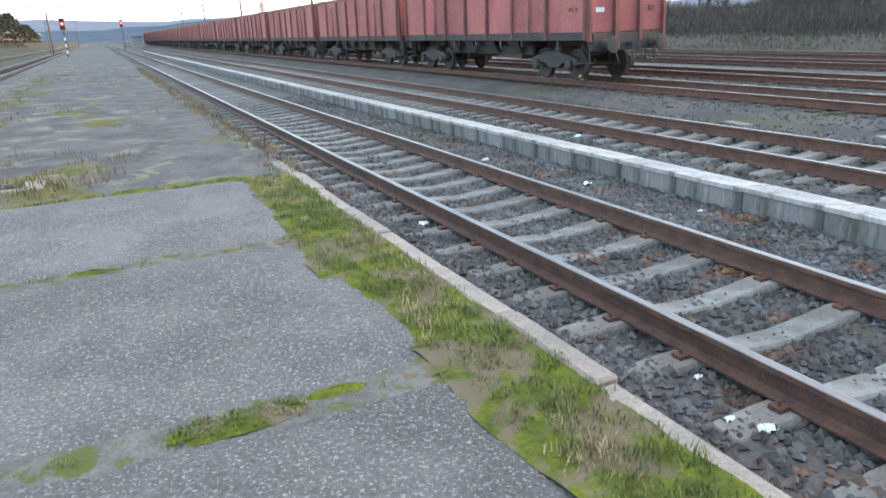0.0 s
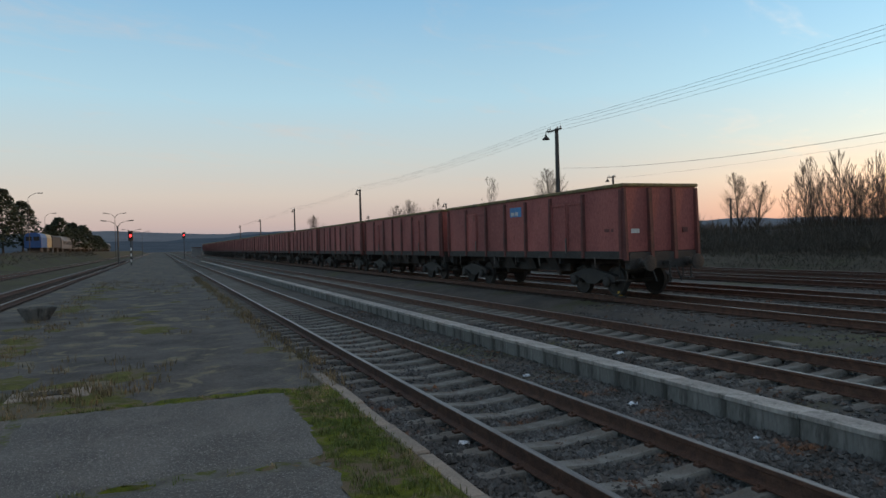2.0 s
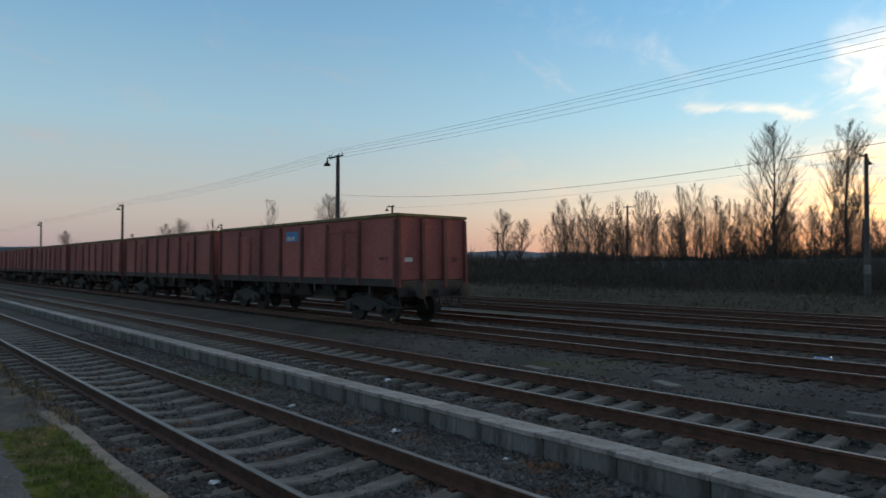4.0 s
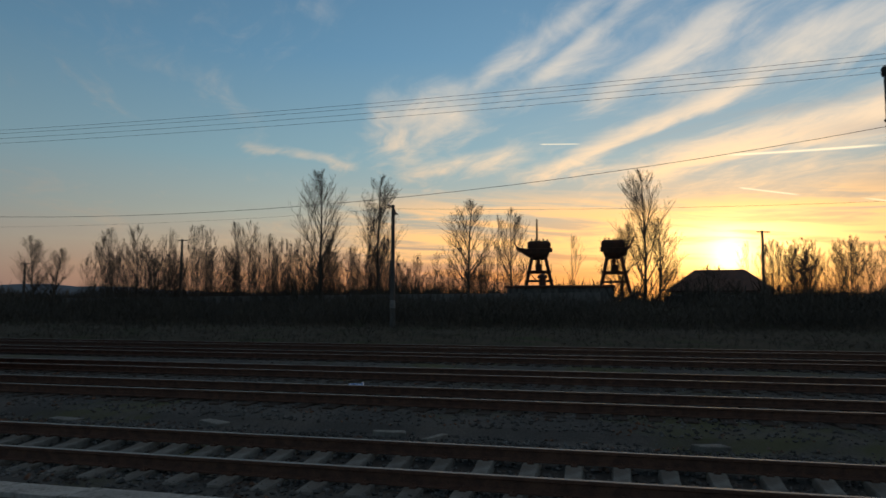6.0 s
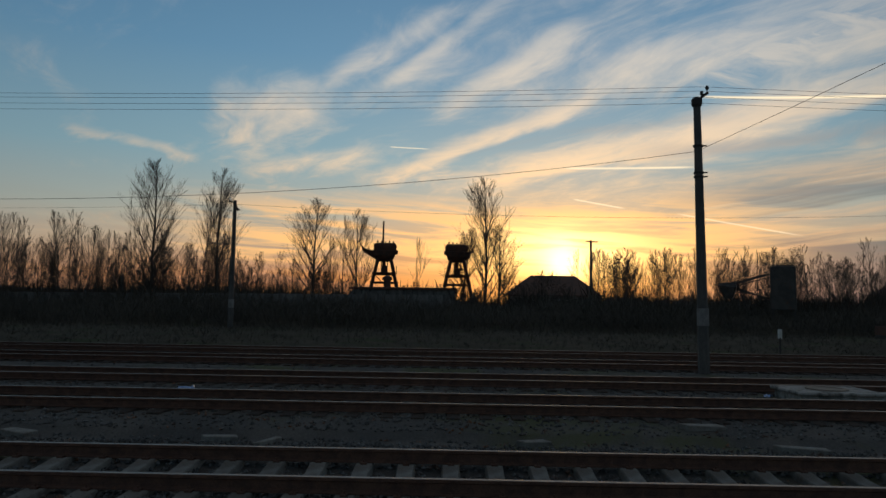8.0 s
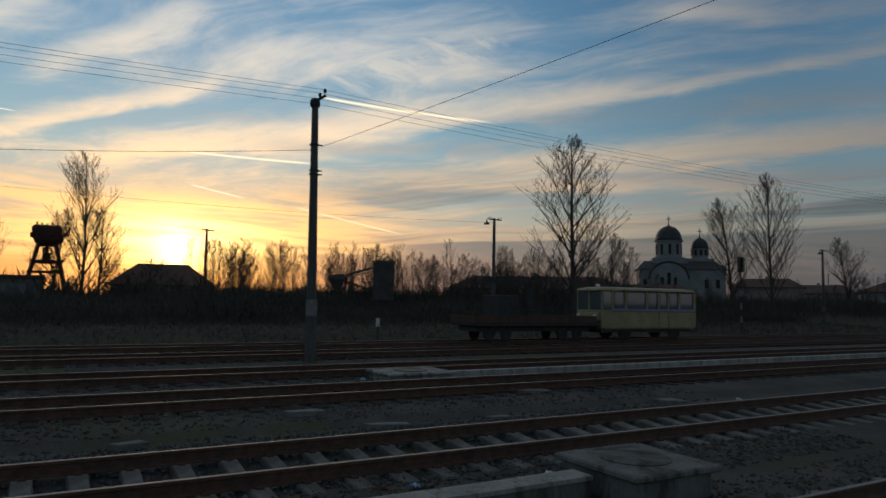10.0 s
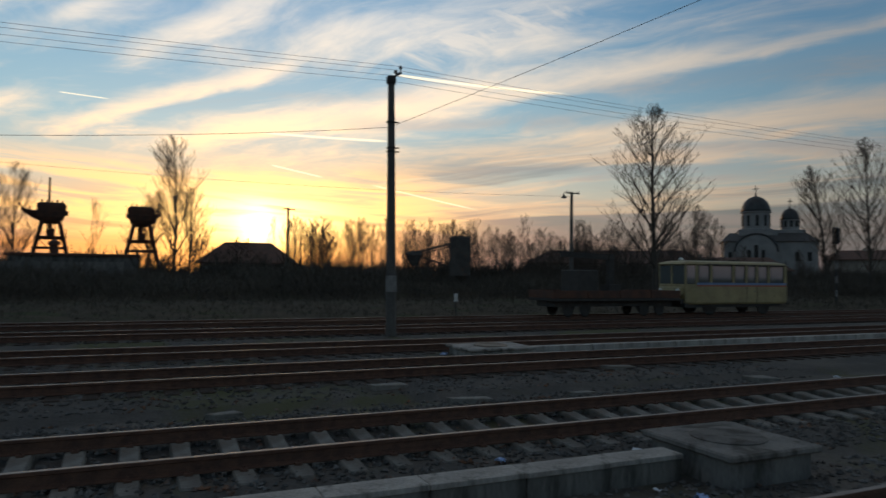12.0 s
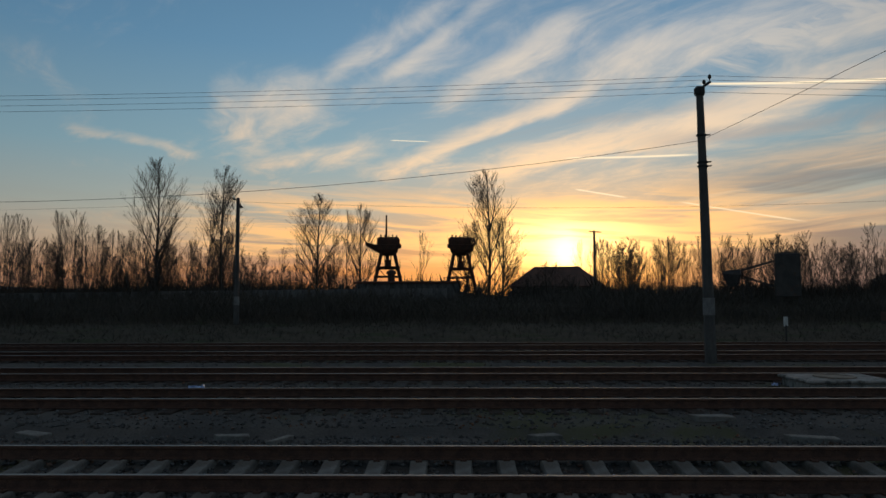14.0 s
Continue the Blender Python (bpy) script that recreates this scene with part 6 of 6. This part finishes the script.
for i, (az_, d, h, r) in enumerate(((-9.0, 172, 11.0, 5.5), (-10.2, 165, 13.0, 6.0), (-11.6, 160, 14.0, 6.5), (-13.0, 150, 12.5, 6.0), (-6.7, 205, 9.0, 5.0), (-5.9, 215, 8.0, 5.0), (-5.2, 235, 8.0, 5.0), (-7.3, 200, 7.0, 4.0), (-4.3, 270, 5.5, 5.0))):
    ex, ey = polar(az_, d)
    evergreen((ex, ey, land(ex, ey) - 0.1), h, r, i)
for az_, d, h in ((-8.6, 150, 10.2), (-7.6, 185, 8.2), (-3.05, 170, 9.8), (-2.9, 122, 6.2), (-1.9, 200, 7.0), (-1.2, 260, 8.0)):
    ex, ey = polar(az_, d)
    sl = thing("street_lamp", "tall street lamp with drooping heads on a slim mast", "street lamp", (ex, ey, land(ex, ey)), "street lamps")
    part("mast", Geo().tube((0, 0, 0), (0, 0, h), 0.08 if h > 6.5 else 0.14, 0.04 if h > 6.5 else 0.12, 8), M_POLE, sl)
    for side_ in ((-1, 1) if az_ > -4 else (1,)):
        g = Geo()
        g.pipe([Vector((0, 0, h - 0.1)), Vector((side_ * 0.5, 0, h + 0.5)), Vector((side_ * 1.2, 0, h + 0.8)), Vector((side_ * 1.7, 0, h + 0.85))], [0.05, 0.045, 0.04, 0.04], 5)
        part("lamp_arm", g, M_POLE, sl)
        part("lamp_head", Geo().beam((side_ * 1.6, 0, h + 0.84), (side_ * 2.4, 0, h + 0.9), 0.28, 0.16), M_STEEL, sl, "grey lamp head", bevel=0.03)
hut = thing("track_hut", "small pale hut beside the far tracks", "hut", (9.6, 205, -0.3))
part("wall", Geo().box(-1.2, 1.2, 0, 2.5, 0, 2.6), M_CHURCH, hut)
part("roof", Geo().box(-1.4, 1.4, -0.2, 2.7, 2.6, 2.8), M_ROOF, hut)

# ---- hills on the horizon, aerial haze put into their colours ----
for nm, r0, hgt, a0, a1, seed in (("far_hill", 2700, 92, -75, 75, 1.0), ("far_hill", 2000, 46, -70, 50, 4.0), ("far_hill", 1300, 20, -60, 40, 7.0)):
    g = Geo()
    k = 90
    for i in range(k + 1):
        a = radians(a0 + (a1 - a0) * i / k)
        fade = math.sin(math.pi * i / k) ** 0.5
        h = hgt * (0.75 + 0.55 * noise.noise(Vector((i * 0.09, seed, 0))) + 0.12 * noise.noise(Vector((i * 0.6, seed, 2)))) * fade
        for rr, z in ((r0 - 500, -2), (r0, h), (r0 + 500, -2)):
            g.v.append((rr * math.sin(a), rr * math.cos(a), z))
    for i in range(k):
        for j in range(2):
            o = i * 3 + j
            g.face((o, o + 3, o + 4, o + 1))
    hill = part(nm, g, M_RIDGE_HAZED if r0 > 2500 else M_HILL_HAZED, None, "low wooded hills on the horizon, tinted blue-grey for haze", True)
    tagged(hill, "", "hill", "", "structure")

# ---- ballast, grass, litter ----
def stones(count, boxes, seed, s0=0.018, s1=0.045):
    """Loose angular stones over the beds, as one mesh."""
    rs = np.random.RandomState(seed)
    base = np.array([(1, 0, 0), (-1, 0, 0), (0, 1, 0), (0, -1, 0), (0, 0, 1), (0, 0, -1)], float)
    faces = np.array([(0, 2, 4), (2, 1, 4), (1, 3, 4), (3, 0, 4), (2, 0, 5), (1, 2, 5), (3, 1, 5), (0, 3, 5)])
    vs, fs = [], []
    total = sum(b[4] for b in boxes)
    for x0, x1, y0, y1, share in boxes:
        k = int(count * share / total)
        for i in range(k):
            x, y = rs.uniform(x0, x1), rs.uniform(y0, y1)
            s = rs.uniform(s0, s1)
            v = base * rs.uniform(0.65, 1.25, (6, 1)) * s + rs.uniform(-0.3, 0.3, (6, 3)) * s
            a = rs.uniform(0, 6.28)
            c, q = math.cos(a), math.sin(a)
            v = v @ np.array([[c, q, 0], [-q, c, 0], [0, 0, 0.8]])
            v += (x, y, land(x, y) + s * 0.25)
            fs.append(faces + 6 * len(vs))
            vs.append(v)
    g = Geo()
    g.v = [tuple(p) for p in np.concatenate(vs).tolist()]
    g.f = [tuple(f) for f in np.concatenate(fs).tolist()]
    g.m = [0] * len(g.f)
    return g


bal = part("ballast", stones(60000, [(1.95, 6.0, 0.5, 9, 26), (1.95, 6.0, 9, 24, 12), (2.0, 6.0, -14, 0.5, 8), (6.3, 11.0, -12, 16, 26), (11, 17.0, -14, 18, 16), (17, 24.0, -14, 18, 6)], 21), M_STONE, None, "dark angular ballast stones between the rails")
tagged(bal, "", "ballast", "", "stuff")


def blades(spots, seed, h0, h1, wdt=0.004):
    """Grass blades at (x, y, z, count, radius) spots."""
    rs = np.random.RandomState(seed)
    g = Geo()
    for x, y, z, k, r in spots:
        for i in range(k):
            a, q = rs.uniform(0, 6.28), r * math.sqrt(rs.rand())
            bx, by = x + q * math.cos(a), y + q * math.sin(a)
            h = rs.uniform(h0, h1)
            t = rs.uniform(0, 6.28)
            lx, ly = math.cos(t) * h * rs.uniform(0.1, 0.7), math.sin(t) * h * rs.uniform(0.1, 0.7)
            wx, wy = -math.sin(t) * wdt, math.cos(t) * wdt
            o = len(g.v)
            g.v += [(bx - wx, by - wy, z), (bx + wx, by + wy, z), (bx + lx * 0.4 + wx * 0.7, by + ly * 0.4 + wy * 0.7, z + h * 0.6), (bx + lx * 0.4 - wx * 0.7, by + ly * 0.4 - wy * 0.7, z + h * 0.6), (bx + lx, by + ly, z + h)]
            g.face((o, o + 1, o + 2, o + 3))
            g.face((o + 3, o + 2, o + 4))
    return g


rk = random.Random(3)
spots = []
for i in range(620):
    y = rk.uniform(-1, 8.4)
    spots.append((rk.uniform(moss_edge(y), EDGE_X - 0.17), y, PLAT_Z - 0.01, 16, 0.07))
for i in range(60):
    jy = rk.choice((2.86, 5.5, 8.42, 8.42))
    x = rk.uniform(-1.4, 1.15)
    spots.append((x, jy + rk.uniform(-0.03, 0.05), PLAT_Z - 0.03, 14, 0.05))
for i in range(70):
    spots.append((rk.uniform(-0.12, 0.44), 2.86 + rk.uniform(-0.06, 0.06), PLAT_Z - 0.03, 22, 0.06))
grass = part("platform_grass", blades(spots, 4, 0.015, 0.06), M_GRASS, None, "short green grass in the mossy strip and joints")
tagged(grass, "", "grass", "", "stuff")
spots = []
for i in range(900):
    y = rk.uniform(8.3, 46)
    side = rk.random()
    if side < 0.5:
        spots.append((EDGE_X + 0.05 + rk.uniform(-0.25, 0.15) + 0.1 * fuzz(0, y, 0.5), y, PLAT_Z - 0.07, 10, 0.10))
    elif side < 0.72:
        spots.append((-2.9 + rk.gauss(0, 0.3), y, PLAT_Z - 0.07, 10, 0.12))
    else:
        x = rk.uniform(-2.8, 1.7)
        if fuzz(x, y * 0.4, 0.6, 2) > 0.12:
            spots.append((x, y, PLAT_Z - 0.06, 10, 0.15))
for i in range(90):
    spots.append((-1.35 + rk.gauss(0, 0.45), 9.6 + rk.gauss(0, 0.45), PLAT_Z - 0.06, 14, 0.12))
dry = part("dry_grass", blades(spots, 6, 0.03, 0.14, 0.006), M_DRY, None, "dry yellow grass along the worn platform edge")
tagged(dry, "", "grass", "", "stuff")
patch = Geo()
for i in range(64):
    x, y = (rk.gauss(-1.3, 0.55), rk.gauss(9.4, 0.6)) if i < 18 else (rk.uniform(-2.9, 1.6), rk.uniform(10, 40))
    if i >= 34:
        x = -2.9 + rk.gauss(0, 0.25)
    r, k, o = rk.uniform(0.25, 0.6), 14, len(patch.v)
    patch.v.append((x, y, PLAT_Z - 0.035))
    for j in range(k):
        a = 2 * math.pi * j / k
        q = r * rk.uniform(0.6, 1.2)
        patch.v.append((x + q * math.cos(a), y + q * 1.4 * math.sin(a), PLAT_Z - 0.062))
    for j in range(k):
        patch.face((o, o + 1 + j, o + 1 + (j + 1) % k))
tagged(part("moss_patch", patch, M_PATCH, plat, "mossy patches on the worn paving", True), kind="stuff")

dr = thing("drain_grate", "rusty iron drain cover sunk in the moss", "drain", (-1.45, 9.75, PLAT_Z - 0.06))
part("frame", Geo().box(-0.45, 0.45, -0.3, 0.3, 0.0, 0.03), M_KERB, dr, bevel=0.01)
part("grate", Geo().box(-0.22, 0.22, -0.12, 0.12, 0.03, 0.045), M_DARKIN, dr, "dark slot", bevel=0.005)
lump = thing("concrete_trough", "weathered concrete planter trough on the mossy platform edge", "planter", (-3.2, 21.1, PLAT_Z - 0.07), rz=10)
lump.scale = (0.68, 0.68, 0.78)
oct_ = lambda rx, ry, z: [(rx * math.cos(t), ry * math.sin(t), z) for t in [math.pi / 8 + math.pi / 4 * k for k in range(8)]]
part("shell", Geo().loft([oct_(0.42, 0.36, 0.0), oct_(0.50, 0.44, 0.10), oct_(0.72, 0.60, 0.40), oct_(0.73, 0.61, 0.45), oct_(0.64, 0.52, 0.45), oct_(0.60, 0.48, 0.36)]), M_FACE, lump)
part("soil", Geo().loft([oct_(0.60, 0.48, 0.34), oct_(0.50, 0.40, 0.40)]), M_GROUND, lump, "dry soil")

pc = thing("concrete_pit_cover", "flat concrete shaft cover between the sidings", "manhole", (18.3 - 2.3 + 0.3, -8.6, 0), "")
part("shaft", Geo().box(-0.65, 0.65, -0.9, 0.9, -0.4, 0.02).box(-0.72, 0.72, -0.98, 0.98, 0.02, 0.09), M_WALL, pc, bevel=0.02)
part("rim", Geo().lathe([(0.45, 0.09), (0.45, 0.12), (0.36, 0.12), (0.34, 0.10)], sides=24), M_KERB, pc)
curb = thing("concrete_strip", "long pale concrete cable-duct strip beside the siding", "cable duct", (16.3, -9.8, 0))
for k in range(34):
    part("duct_lid", Geo().box(-0.13, 0.13, 0.01, 0.99, -0.3, 0.03), M_WALL, curb, at=(0.0, -1.0 * (k + 1), 0))
for x, y, rz, l, w_ in ((11.2, 3.7, 20, 0.55, 0.22), (11.3, 7.0, -15, 0.5, 0.3), (10.7, 2.8, 75, 0.7, 0.12), (10.9, 9.8, 5, 0.5, 0.3), (12.2, -4.3, 10, 0.75, 0.3), (11.0, -5.4, -5, 0.8, 0.25), (11.2, -1.3, 30, 0.55, 0.25), (12.8, -10, 0, 0.8, 0.3), (10.9, -7.7, 12, 0.6, 0.2), (11.1, -12.5, 0, 0.7, 0.5)):
    sl_ = thing("broken_slab", "broken concrete slab lying in the gravel", "rubble", (x, y, land(x, y)), "broken slabs", rz=rz + 90)
    part("slab_body", Geo().loft([[(-l / 2, -w_ / 2, -0.02), (l / 2, -w_ / 2 * 0.8, -0.02), (l / 2 * 0.9, w_ / 2, -0.02), (-l / 2, w_ / 2, -0.02)], [(-l / 2, -w_ / 2, 0.06), (l / 2, -w_ / 2 * 0.8, 0.09), (l / 2 * 0.9, w_ / 2, 0.10), (-l / 2, w_ / 2, 0.06)]]), M_SLEEPER, sl_, bevel=0.012)


def scrap(at, size, blue, seed):
    """A crumpled bit of plastic or paper."""
    rs = random.Random(seed)
    t = thing("litter", "crumpled %s plastic scrap on the ballast" % ("blue" if blue else "white"), "litter", at, "litter")
    g = Geo()
    k = 5
    for j in range(k + 1):
        for i in range(k + 1):
            g.v.append(((i / k - 0.5) * size + rs.uniform(-1, 1) * size * 0.1, (j / k - 0.5) * size * 0.7 + rs.uniform(-1, 1) * size * 0.1, rs.uniform(0.0, 0.45) * size))
    for j in range(k):
        for i in range(k):
            o = j * (k + 1) + i
            g.face((o, o + 1, o + k + 2, o + k + 1))
    part("scrap_body", g, M_LITTER_BLUE if blue else M_LITTER, t)


for i, (x, y, s, b) in enumerate(((2.78, 6.73, 0.11, 0), (2.64, 2.11, 0.09, 0), (2.56, 2.28, 0.06, 0), (2.78, 2.72, 0.05, 0), (15.4, 5.9, 0.4, 1), (6.85, -5.7, 0.16, 0), (5.2, -5.1, 0.18, 1), (5.75, -5.0, 0.08, 0), (7.1, -3.9, 0.12, 1),
                                  (5.4, 7.3, 0.12, 0), (5.6, 5.5, 0.08, 0), (5.1, 9.5, 0.1, 0), (7.4, 10.2, 0.12, 0), (16.6, -7.4, 0.2, 1), (8.7, -1.8, 0.14, 1), (6.75, 0.9, 0.1, 1), (10.4, -14, 0.12, 0))):
    scrap((x, y, land(x, y) + 0.02), s, b, i)
